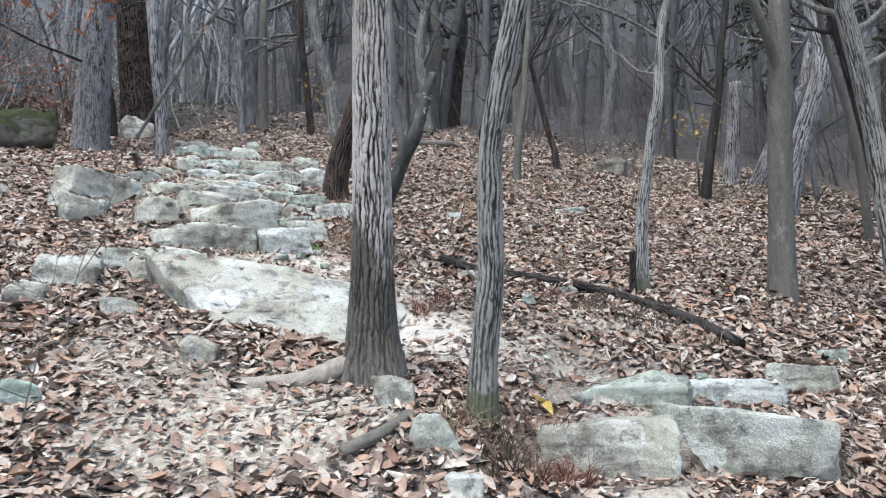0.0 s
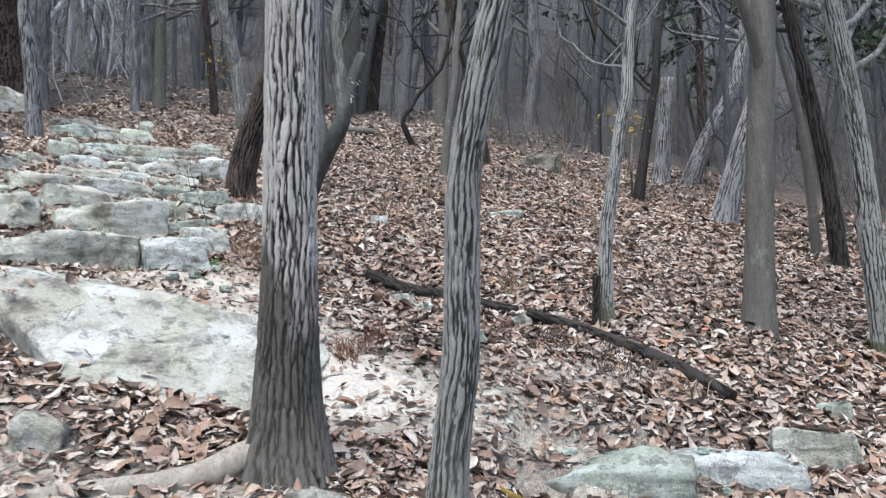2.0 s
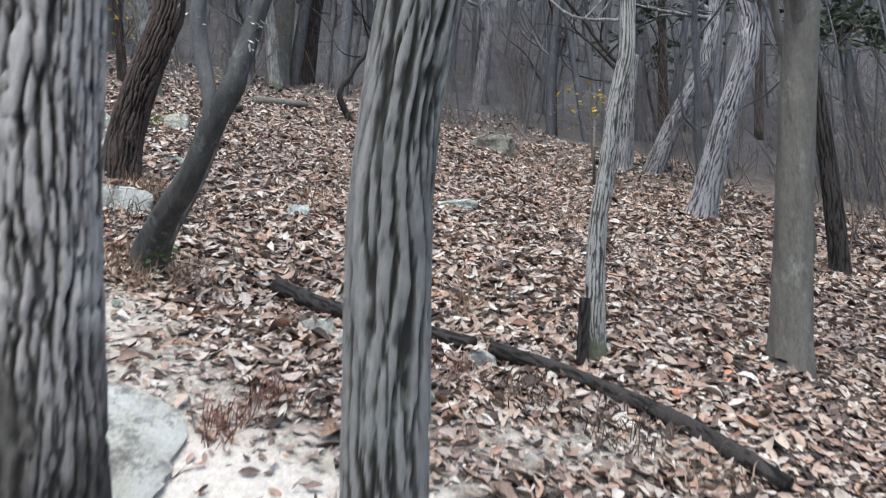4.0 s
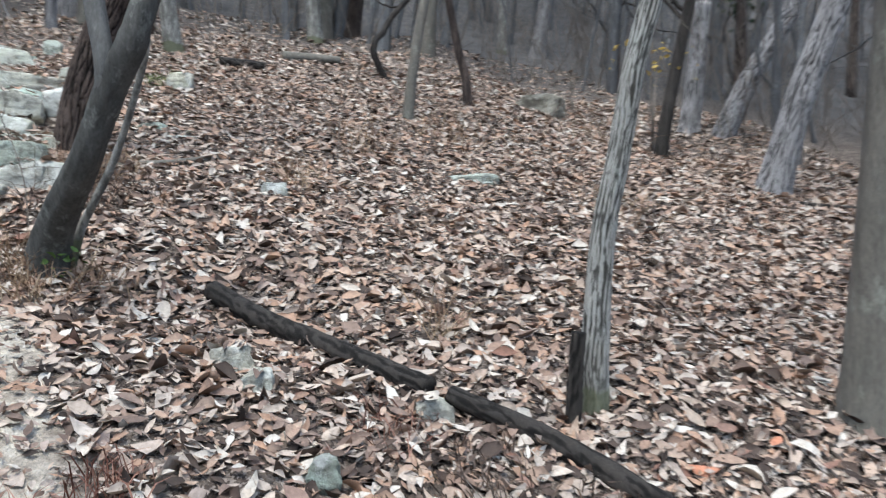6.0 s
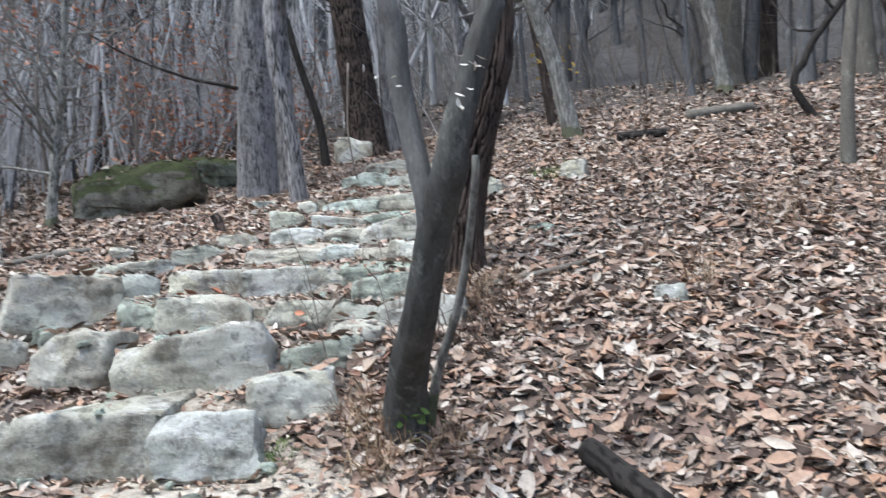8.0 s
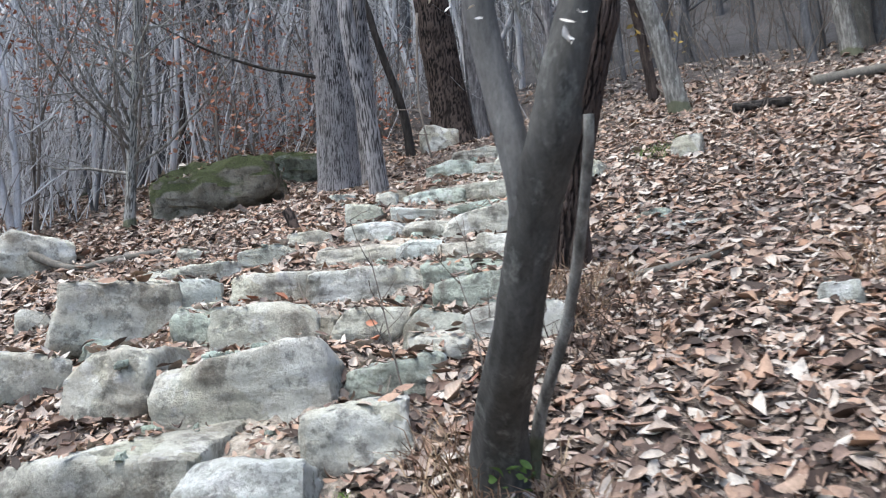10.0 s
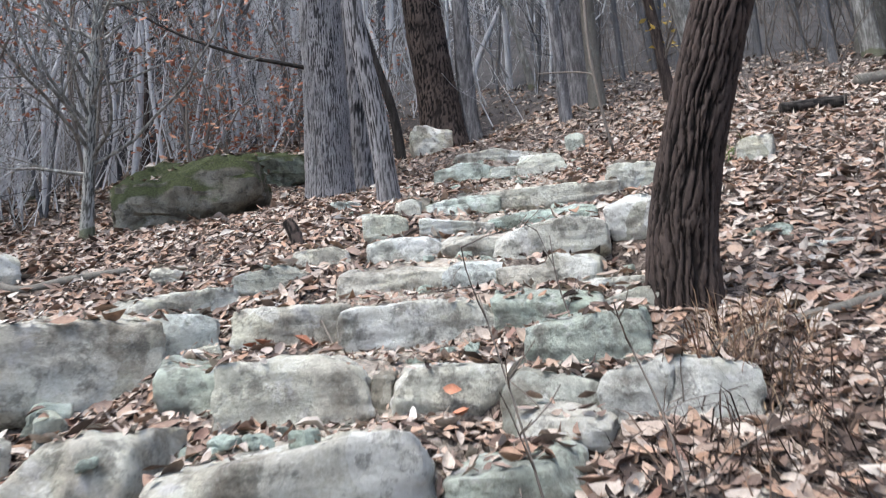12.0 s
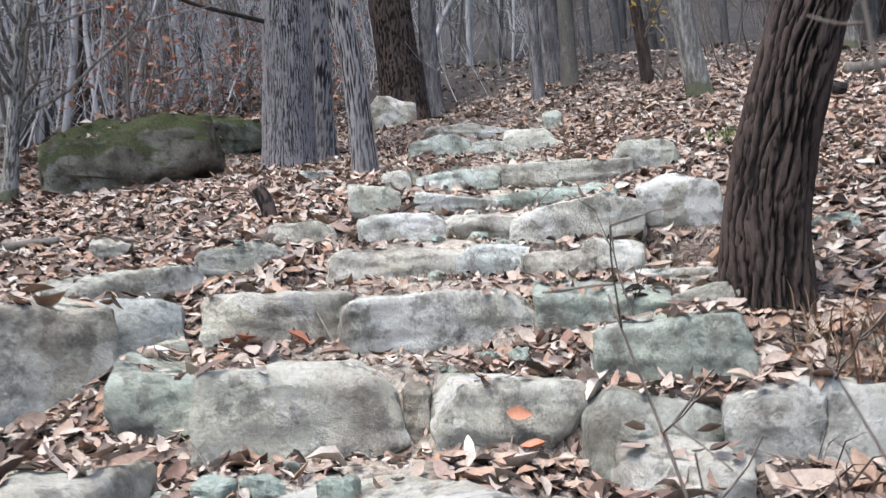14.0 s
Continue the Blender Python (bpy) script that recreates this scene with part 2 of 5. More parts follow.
# the stairway's blocks: middle, foot, length, depth, height, turn
STEPS = (
    (-2.94, 7.42, 3.21, 0.26, 0.36, 0.20, 51),
    (-2.43, 7.46, 3.18, 0.46, 0.36, 0.23, 43),
    (-2.21, 7.67, 3.23, 0.07, 0.36, 0.13, 36),
    (-1.95, 7.68, 3.19, 0.35, 0.36, 0.18, 31),
    (-2.99, 8.01, 3.47, 0.48, 0.36, 0.20, 44),
    (-2.37, 8.12, 3.44, 0.60, 0.36, 0.21, 34),
    (-1.87, 8.40, 3.48, 0.39, 0.36, 0.19, 23),
    (-1.57, 8.61, 3.53, 0.32, 0.36, 0.10, 17),
    (-2.83, 8.60, 3.73, 0.53, 0.36, 0.17, 36),
    (-2.45, 8.78, 3.75, 0.28, 0.36, 0.13, 29),
    (-2.17, 8.83, 3.72, 0.29, 0.36, 0.14, 25),
    (-1.97, 8.96, 3.75, 0.25, 0.36, 0.14, 21),
    (-1.72, 8.93, 3.69, 0.34, 0.36, 0.08, 17),
    (-3.02, 8.96, 3.95, 0.39, 0.38, 0.16, 35),
    (-2.67, 9.12, 3.96, 0.33, 0.38, 0.14, 29),
    (-2.20, 9.23, 3.91, 0.55, 0.38, 0.20, 23),
    (-2.95, 9.44, 4.16, 0.41, 0.42, 0.13, 31),
    (-2.51, 9.75, 4.20, 0.64, 0.42, 0.12, 24),
    (-3.53, 9.86, 4.42, 0.16, 0.50, 0.16, 34),
    (-3.22, 9.98, 4.41, 0.49, 0.50, 0.14, 30),
    (-2.66, 10.31, 4.43, 0.81, 0.50, 0.16, 23),
    (-4.30, 11.82, 5.11, 0.48, 0.50, 0.20, 30),
    (-3.80, 11.74, 5.04, 0.29, 0.50, 0.18, 27),
    (-3.42, 11.71, 5.01, 0.36, 0.50, 0.25, 24),
    (-5.00, 13.28, 5.75, 0.56, 0.60, 0.15, 29),
    (-4.54, 13.65, 5.76, 0.57, 0.60, 0.17, 26),
    (-2.65, 6.77, 2.89, 0.36, 0.42, 0.29, 33),
    (-2.00, 6.96, 2.88, 0.69, 0.42, 0.27, 22),
    (-1.49, 7.30, 2.94, 0.36, 0.40, 0.17, 20),
    (-2.03, 6.32, 2.56, 0.74, 0.50, 0.27, 35),
    (-1.40, 6.51, 2.56, 0.35, 0.45, 0.22, 30),
    (-2.58, 5.21, 2.14, 0.34, 0.40, 0.25, 29),
    (-2.45, 5.63, 2.30, 0.33, 0.40, 0.19, 26),
    (-2.05, 5.47, 2.18, 0.36, 0.40, 0.23, 23),
)
LOW_STEPS = (
    (0.82, 3.71, 1.05, 0.56, 0.32, 0.24, -9),
    (1.55, 4.00, 1.00, 0.73, 0.32, 0.30, -19),
    (1.04, 4.47, 1.33, 0.68, 0.32, 0.15, -11),
    (1.69, 4.59, 1.32, 0.53, 0.32, 0.16, -18),
    (2.19, 4.80, 1.37, 0.35, 0.32, 0.18, -23),
)


def terrace(x, y, z):
    """Soil filled in level behind each step, and trodden down before it."""
    up, most = 0.0, 0.0
    for sx, sy, sz, l, d, h, yaw in STEPS + LOW_STEPS:
        if l < 0.2 or abs(x - sx) > 1.2 or abs(y - sy) > 1.2:
            continue
        c, s = math.cos(radians(yaw)), math.sin(radians(yaw))
        u, v = (x - sx) * c + (y - sy) * s, (y - sy) * c - (x - sx) * s
        w = max(0.0, min(1.0, (l / 2 + 0.16 - abs(u)) / 0.16))
        if 0.02 < v < 0.5:
            w *= min(1.0, (v - 0.02) / 0.08, (0.5 - v) / 0.2)
            target = sz + h - 0.075 + 0.1 * v
        elif -0.45 < v < -0.10:
            w *= 1.3 * min(1.0, (v + 0.45) / 0.15)
            target = sz - 0.015
        else:
            continue
        if w > 0:
            up += w * w * (target - z)
            most = most + w * w
    return z + up / max(1.0, most) if most else z


def lie(x, y):
    """The ground's height."""
    z = -0.418 - 0.129 * max(-30.0, min(x, 30.0)) + 0.444 * max(y, 3.2) + 0.30 * max(min(y - 3.2, 0), -12)
    for bx, by, a, sx, sy in BUMPS:
        z += a * math.exp(-((x - bx) / sx) ** 2 - ((y - by) / sy) ** 2)
    far = max(0.0, math.hypot(x, max(y, 0) - 4) - 17)
    z += 0.42 * far * far / (far + 10)
    rough = 0.5 + min(2.5, far * 0.1)
    z += 0.05 * rough * (noise.noise(Vector((x * 0.9, y * 0.9, 3.1)))) + 0.018 * noise.noise(Vector((x * 3.3, y * 3.3, 7.7)))
    return terrace(x, y, z)


def trail_gap(x, y):
    """Metres to the middle of the trodden line."""
    best = 99.0
    for (ax, ay), (bx, by) in zip(TRAIL, TRAIL[1:]):
        dx, dy = bx - ax, by - ay
        k = max(0.0, min(1.0, ((x - ax) * dx + (y - ay) * dy) / (dx * dx + dy * dy)))
        best = min(best, math.hypot(x - ax - k * dx, y - ay - k * dy))
    return best


def bareness(x, y):
    b = max(0.0, 1.0 - trail_gap(x, y) / 0.8) * (0.40 if 5.2 < y < 6 else 0.5)
    b += 1.0 * math.exp(-((x + 0.10) / 0.40) ** 2 - ((y - 5.05 + 0.25 * x) / 0.34) ** 2)
    b += 0.35 * math.exp(-((x + 0.38) / 0.38) ** 2 - ((y - 5.68) / 0.30) ** 2)
    b += 0.55 * math.exp(-((x + 0.55) / 0.7) ** 2 - ((y - 3.75) / 0.45) ** 2)
    b += 0.36 * math.exp(-((x + 1.2) / 0.75) ** 2 - ((y - 3.3) / 0.6) ** 2) + 0.42 * math.exp(-((x + 1.75) / 0.6) ** 2 - ((y - 4.25) / 0.45) ** 2)
    b += 0.6 * math.exp(-((x + 0.9) / 0.5) ** 2 - ((y - 6.2) / 0.5) ** 2)
    b += 0.5 * math.exp(-((x - 1.3) / 0.7) ** 2 - ((y - 5.5) / 0.25) ** 2)
    return min(1.0, b)


def mesh_object(name, verts, faces, mat, parent=None, label="", smooth=True, attrs=None):
    me = bpy.data.meshes.new(name)
    me.from_pydata(verts, [], faces)
    me.materials.append(mat)
    if smooth:
        me.polygons.foreach_set("use_smooth", [True] * len(me.polygons))
    for key, values in (attrs or {}).items():
        me.attributes.new(key, "FLOAT", "POINT").data.foreach_set("value", values)
    ob = new(name, me)
    if parent:
        ob.parent = parent
    return tagged(ob, label) if label else ob


def part(name, verts, faces, mat, parent, label="", **more):
    return mesh_object(name, verts, faces, mat, parent, label, **more)


def axis_steps(fine_from, fine_to, step, reach, grow):
    line = list(np.arange(fine_from, fine_to + 1e-6, step))
    s = step
    while line[-1] < reach:
        s *= grow
        line.append(line[-1] + s)
    s = step
    while line[0] > -reach:
        s *= grow
        line.insert(0, line[0] - s)
    return line


def build_ground():
    xs, ys = axis_steps(-5.5, 3.5, 0.05, 400, 1.12), axis_steps(2.0, 11.0, 0.05, 400, 1.12)
    verts, bare = [], []
    for y in ys:
        for x in xs:
            cx, cy = max(-70, min(70, x)), max(-40, min(75, y))
            verts.append((x, y, lie(cx, cy)))
            bare.append(bareness(x, y))
    w = len(xs)
    faces = [(j * w + i, j * w + i + 1, j * w + w + i + 1, j * w + w + i) for j in range(len(ys) - 1) for i in range(w - 1)]
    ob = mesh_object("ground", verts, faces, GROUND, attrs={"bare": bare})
    return tagged(ob, "sloping forest floor of brown soil under leaf litter", "ground", kind="structure")


ground = build_ground()


# ---- stones ----
def stone_mesh(name, l, d, h, roundness, seed, mat, level=3, cuts=7, rough=1.0):
    """A broken field stone: uneven split faces that meet in worn edges, standing on z = 0 and sunk a little."""
    rng = random.Random(seed)
    bm = bmesh.new()
    bmesh.ops.create_cube(bm, size=2.0)
    bmesh.ops.subdivide_edges(bm, edges=bm.edges[:], cuts={2: 4, 3: 10, 4: 19, 5: 30}[level], use_grid_fill=True)
    off = Vector((rng.uniform(-50, 50), rng.uniform(-50, 50), rng.uniform(-50, 50)))
    half = Vector((l / 2, d / 2, h / 2))
    lean = 0.07 + 0.35 * roundness
    planes = []
    for axis in range(3):
        for way in (-1, 1):
            n = Vector((rng.gauss(0, lean), rng.gauss(0, lean), rng.gauss(0, lean * 0.7)))
            n[axis] = way
            planes.append((n.normalized(), half[axis]))
    for _ in range(cuts):
        # a corner or an edge knocked off
        c = Vector((rng.choice((-1, 1)), rng.choice((-1, 1)), rng.choice((-0.6, 1, 1))))
        if rng.random() < 0.55:
            c[rng.choice((0, 1))] *= rng.uniform(0, 0.4)
        n = Vector((c.x / half.x * rng.uniform(0.5, 1.6), c.y / half.y * rng.uniform(0.5, 1.6), c.z / half.z * rng.uniform(0.4, 1.4))).normalized()
        reach = abs(n.x) * half.x + abs(n.y) * half.y + abs(n.z) * half.z
        planes.append((n, reach * rng.uniform(0.70 - 0.15 * roundness, 0.93 - 0.1 * roundness)))
    power = 26 - 34 * roundness
    amp = min(l, d, h)
    for v in bm.verts:
        way = Vector((v.co.x * half.x, v.co.y * half.y, v.co.z * half.z))
        far = sum(max(0.0, n.dot(way) / k) ** power for n, k in planes) ** (-1.0 / power)
        p = way * far
        k1 = noise.fractal(p * 5.0 + off, 0.9, 2.1, 3)
        k2 = noise.fractal(p * 22.0 + off, 0.75, 2.2, 4)
        bed = noise.noise(Vector((p.x * 2.0, p.y * 2.0, p.z * 26.0)) + off)
        side = 1.0 - abs(v.co.z) ** 4
        p += v.co.normalized() * rough * (0.055 * amp ** 0.8 * k1 + 0.009 * k2 + 0.004 * max(-0.5, min(1.0, bed * 4)) * side)
        v.co = p + Vector((0, 0, h * 0.44))
    me = bpy.data.meshes.new(name)
    bm.to_mesh(me)
    bm.free()
    me.materials.append(mat)
    me.polygons.foreach_set("use_smooth", [True] * len(me.polygons))
    me.set_sharp_from_angle(angle=radians(36))
    return me


SOLIDS = [ground]
count = iter(range(1, 9999))


def stone(name, x, y, z, l, d, h, yaw, square, mat, parent=None, level=3, label="", tilt=0.0, tip=0.0):
    me = stone_mesh(name, l, d, h, square, next(count) * 7 + 3, mat, level, rough=1.9 if mat is STONE_MOSS else 1.0)
    ob = new(name, me)
    ob.matrix_world = pose(x, y, z, tip, tilt, yaw)
    if parent:
        ob.parent = parent
    SOLIDS.append(ob)
    return tagged(ob, label) if label else ob


def rng_yaw(k):
    return 9 * math.sin(k * 977.0)


stairs = tagged(new("stone_stairs"), "rough stone stairway of flat grey-green blocks up a wooded slope", "stairs", kind="structure")
low_steps = tagged(new("stone_steps"), "two low stone steps half buried in fallen leaves", "stairs", kind="structure")


def set_back(x, y, d, yaw):
    """The middle of a stone whose front stands at x, y."""
    return x - 0.22 * d * math.sin(radians(yaw)), y + 0.22 * d * math.cos(radians(yaw))


def step(x, y, z, l, d, h, yaw, square):
    x, y = set_back(x, y, d, yaw)
    return stone("stone", x, y, z - 0.03, l * 1.13, d * 1.1, h * 1.20, yaw + 0.6 * rng_yaw(l), square, STONE if l > 0.2 else STONE_DARK, stairs, 4 if l > 0.25 else 3, tilt=0.35 * rng_yaw(x), tip=0.45 * rng_yaw(y))


def low(x, y, z, l, d, h, yaw, square):
    x, y = set_back(x, y, d, yaw)
    return stone("stone", x, y, z - 0.02, l * 1.12, d, h * 1.16, yaw, square, STONE, low_steps, 4)


def rock(x, y, z, l, d, h, yaw, square, label="grey-green field stone among fallen leaves", mat=STONE, name="rock"):
    d = max(d, 0.65 * l)
    x, y = set_back(x, y, d, yaw)
    ob = stone(name, x, y, z - 0.02, l * 1.12, d, h * 1.16, yaw, 0.5 if mat is STONE_MOSS else 0.17 if l > 0.3 else 0.28, mat, None, 4 if l > 0.3 else 3, label)
    return tagged(ob, category="rock", group="loose stones")


def mossy(x, y, z, l, d, h, yaw, square):
    return rock(x, y, z, l, d, h, yaw, square, "large mossy boulder with leaves around it", STONE_MOSS, "boulder")


for row in STEPS:
    step(*row, 0.10)
for row in LOW_STEPS:
    low(*row, 0.05)

# loose stones and boulders
rock(-2.16, 10.64, 4.50, 0.35, 0.40, 0.24, 16, 0.4)
rock(-1.81, 9.48, 3.95, 0.32, 0.40, 0.30, 16, 0.4)
rock(-6.65, 14.75, 6.45, 0.60, 0.42, 0.49, 33, 0.4)
rock(-3.90, 13.76, 5.83, 0.21, 0.18, 0.23, 22, 0.4)
rock(-3.41, 9.55, 4.37, 0.15, 0.09, 0.12, 35, 0.4)
rock(-3.31, 9.15, 4.17, 0.25, 0.13, 0.14, 36, 0.4)
rock(-4.40, 10.05, 4.62, 0.23, 0.11, 0.10, 40, 0.4)
rock(-3.49, 7.25, 3.21, 0.61, 0.32, 0.40, 59, 0.4)
rock(-3.36, 7.66, 3.39, 0.29, 0.20, 0.25, 52, 0.4)
rock(-3.77, 7.98, 3.58, 0.54, 0.27, 0.22, 52, 0.4)
rock(-3.52, 8.43, 3.79, 0.45, 0.22, 0.14, 45, 0.4)
rock(-3.44, 8.69, 3.94, 0.29, 0.15, 0.14, 42, 0.4)
rock(-3.21, 7.69, 3.41, 0.11, 0.07, 0.09, 50, 0.4)
rock(-4.46, 8.54, 3.96, 0.34, 0.17, 0.08, 52, 0.4)
rock(-3.28, 7.02, 3.11, 0.09, 0.11, 0.14, 61, 0.4)
rock(-1.57, 8.07, 3.33, 0.41, 0.20, 0.20, 20, 0.4)
rock(-1.55, 7.71, 3.19, 0.30, 0.15, 0.14, 22, 0.4)
rock(-1.28, 7.73, 3.15, 0.19, 0.15, 0.19, 16, 0.4)
rock(-1.08, 7.79, 3.14, 0.26, 0.17, 0.21, 11, 0.4)
rock(-1.44, 7.55, 3.10, 0.26, 0.13, 0.12, 21, 0.4)
rock(-1.13, 9.44, 3.90, 0.20, 0.10, 0.09, 7, 0.4)
rock(-0.88, 9.35, 3.81, 0.29, 0.14, 0.07, 3, 0.4)
mossy(-6.44, 10.16, 4.80, 1.30, 0.65, 0.52, 51, 0.4)
mossy(-7.44, 12.23, 5.75, 0.84, 0.46, 0.42, 46, 0.4)
rock(-6.44, 8.12, 3.97, 0.65, 0.32, 0.40, 65, 0.4)
rock(-1.46, 11.30, 4.75, 0.23, 0.16, 0.20, 8, 0.4)
rock(-3.32, 6.70, 2.96, 0.28, 0.19, 0.24, 65, 0.4)
rock(-3.41, 7.09, 3.16, 0.14, 0.11, 0.13, 60, 0.4)
rock(-4.47, 7.25, 3.36, 0.20, 0.12, 0.15, 65, 0.4)
rock(-1.26, 6.82, 2.73, 0.33, 0.18, 0.23, 40, 0.4)
rock(0.04, 8.32, 3.25, 0.14, 0.09, 0.11, 12, 0.4)
rock(-1.94, 4.70, 1.90, 0.18, 0.09, 0.11, 25, 0.4)
rock(-1.26, 4.21, 1.59, 0.17, 0.12, 0.15, 20, 0.4)
rock(-0.14, 3.68, 1.37, 0.17, 0.11, 0.13, 6, 0.4)
rock(-1.87, 3.58, 1.39, 0.16, 0.11, 0.13, 31, 0.4)
rock(-2.60, 4.74, 1.99, 0.21, 0.13, 0.16, 32, 0.4)
rock(2.59, 5.26, 1.57, 0.16, 0.08, 0.10, -25, 0.4)
rock(0.05, 3.41, 1.17, 0.17, 0.13, 0.16, 3, 0.4)
rock(0.18, 3.21, 1.01, 0.13, 0.10, 0.12, 1, 0.4)
rock(0.21, 6.34, 2.31, 0.12, 0.08, 0.10, 12, 0.4)
rock(0.34, 6.17, 2.25, 0.11, 0.06, 0.08, 10, 0.4)
rock(1.00, 6.14, 2.17, 0.12, 0.06, 0.07, -3, 0.4)
rock(0.64, 5.68, 2.00, 0.08, 0.09, 0.12, 5, 0.4)
rock(1.45, 9.45, 3.53, 0.40, 0.30, 0.11, -6, 0.4, "flat grey-green stone sunk in the leaves")
rock(2.83, 13.80, 5.24, 0.58, 0.31, 0.30, -11, 0.4, "dark rounded boulder high on the leaf slope", STONE_DARK)

# the big pale slab at the foot of the stairway
slab = new("slab", stone_mesh("slab", 1.85, 1.0, 0.34, 0.22, 41, STONE, 5, cuts=2))
slab.matrix_world = pose(-1.20, 5.28, 1.85, 20, 19, -28)
SOLIDS.append(slab)
tagged(slab, "wide pale rock slab sloping down to the path")
tagged(slab, category="rock")


# ---- trees ----
class Tube:
    """Verts and faces of swept, tapered limbs, with the height of the bark's relief."""

    def __init__(self):
        self.verts, self.faces, self.ridge = [], [], []

    def sweep(self, pts, radii, seg, relief=0.0, grain=(0.035, 0.22), flare=0.0, off=0.0, cap=True):
        pts = [Vector(p) for p in pts]
        start = len(self.verts)
        side = Vector((1, 0, 0))
        n = len(pts)
        run = 0.0
        for i, (p, r) in enumerate(zip(pts, radii)):
            d = (pts[min(i + 1, n - 1)] - pts[max(i - 1, 0)])
            if d.length < 1e-6:
                d = Vector((0, 0, 1))
            d.normalize()
            if abs(side.dot(d)) > 0.95:
                side = Vector((0, 1, 0))
            side = (side - d * side.dot(d)).normalized()
            up = d.cross(side)
            if i:
                run += (p - pts[i - 1]).length
            for k in range(seg):
                a = 2 * math.pi * k / seg
                c, s = math.cos(a), math.sin(a)
                rr, hi = r, 0.5
                if flare and run < 1.2:
                    rr *= 1 + flare * math.exp(-max(0.0, run - 0.2) / 0.24) * (0.75 + 0.55 * noise.noise(Vector((c * 1.6 + off, s * 1.6, 0.3))))
                if relief:
                    # two families of steep furrows that part and meet, leaving long lens-shaped plates between them
                    wide = grain[0] * 1.7
                    ridges = max(5, round(2 * math.pi * radii[0] / wide))
                    q = Vector((c * r / (wide * 2.2) + off, s * r / (wide * 2.2), run / grain[1]))
                    u = ridges * k / seg
                    f1 = u + 0.95 * noise.noise(q) + 0.14 * noise.noise(q * 2.6)
                    f2 = u + 0.45 + 0.95 * noise.noise(q + Vector((17, 5, 3))) + 0.14 * noise.noise(q * 2.4 + Vector((3, 9, 1)))
                    rag = Vector((c * r / 0.012 + off, s * r / 0.012, run / 0.035))
                    f1 += 0.22 * noise.noise(rag)
                    f2 += 0.22 * noise.noise(rag + Vector((7, 7, 7)))
                    w1 = 0.22 + 0.25 * noise.noise(q * 1.3 + Vector((0, 40, 0)))
                    w2 = 0.13 + 0.38 * noise.noise(q * 1.1 + Vector((0, 0, 60)))
                    d1 = min(1.0, abs(f1 - round(f1)) / max(0.05, w1))
                    d2 = min(1.0, abs(f2 - round(f2)) / w2) if w2 > 0.03 else 1.0
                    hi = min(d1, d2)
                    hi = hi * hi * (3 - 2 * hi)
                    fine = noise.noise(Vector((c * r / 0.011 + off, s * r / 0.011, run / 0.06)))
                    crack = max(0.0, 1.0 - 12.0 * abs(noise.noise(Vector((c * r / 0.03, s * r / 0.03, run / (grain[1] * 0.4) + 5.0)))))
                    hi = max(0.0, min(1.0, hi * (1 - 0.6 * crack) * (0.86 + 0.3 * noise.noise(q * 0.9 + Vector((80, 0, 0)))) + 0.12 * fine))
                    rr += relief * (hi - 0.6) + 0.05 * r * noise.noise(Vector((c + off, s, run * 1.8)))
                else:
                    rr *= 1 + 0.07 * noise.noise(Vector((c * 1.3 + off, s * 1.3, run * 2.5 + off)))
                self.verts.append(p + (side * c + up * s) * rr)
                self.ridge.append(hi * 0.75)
        for i in range(n - 1):
            a, b = start + i * seg, start + (i + 1) * seg
            for k in range(seg):
                k2 = (k + 1) % seg
                self.faces.append((a + k, a + k2, b + k2, b + k))
        if cap:
            self.faces.append(tuple(start + (n - 1) * seg + k for k in range(seg)))
            self.faces.append(tuple(start + seg - 1 - k for k in range(seg)))

    def limb(self, rng, p, d, length, r, depth, seg=6, bend=0.25, rise=0.15, twigs=3):
        """A crooked branch that forks into smaller ones."""
        n = max(4, int(length / 0.16)) if depth > 0 else max(3, int(length / 0.22))
        n = min(n, 16)
        pts, radii, q, v = [Vector(p)], [r], Vector(p), Vector(d).normalized()
        for i in range(n):
            v = (v + Vector((rng.gauss(0, bend), rng.gauss(0, bend), rng.gauss(rise, bend))) * 0.5).normalized()
            q = q + v * (length / n)
            pts.append(q.copy())
            radii.append(max(0.0018, r * (1 - 0.8 * (i + 1) / n)))
        self.sweep(pts, radii, seg, off=rng.uniform(0, 40), cap=False)
        if depth <= 0:
            return
        for _ in range(twigs):
            i = rng.randint(max(1, n // 4), n)
            a = (pts[i] - pts[i - 1]).normalized()
            out = Vector((rng.gauss(0, 1), rng.gauss(0, 1), rng.gauss(0.2, 0.6))).normalized()
            self.limb(rng, pts[i], a * 0.7 + out * 0.75, length * rng.uniform(0.35, 0.6), max(0.003, radii[i] * 0.65), depth - 1, max(3, seg - 1), bend, rise, max(2, twigs - 1))

    def make(self, name, mat, parent=None, label=""):
        return mesh_object(name, self.verts, self.faces, mat, parent, label, attrs={"ridge": self.ridge})


def smooth_line(points, step_length):
    """A smooth line through points (Catmull-Rom), in even steps."""
    pts = [Vector(p) for p in points]
    pts = [pts[0] * 2 - pts[1], *pts, pts[-1] * 2 - pts[-2]]
    line = []
    for a, b, c, d in zip(pts, pts[1:], pts[2:], pts[3:]):
        n = max(2, int((c - b).length / step_length))
        for i in range(n):
            k = i / n
            line.append(0.5 * ((2 * b) + (c - a) * k + (2 * a - 5 * b + 4 * c - d) * k * k + (3 * b - a - 3 * c + d) * k ** 3))
    line.append(pts[-2])
    return line


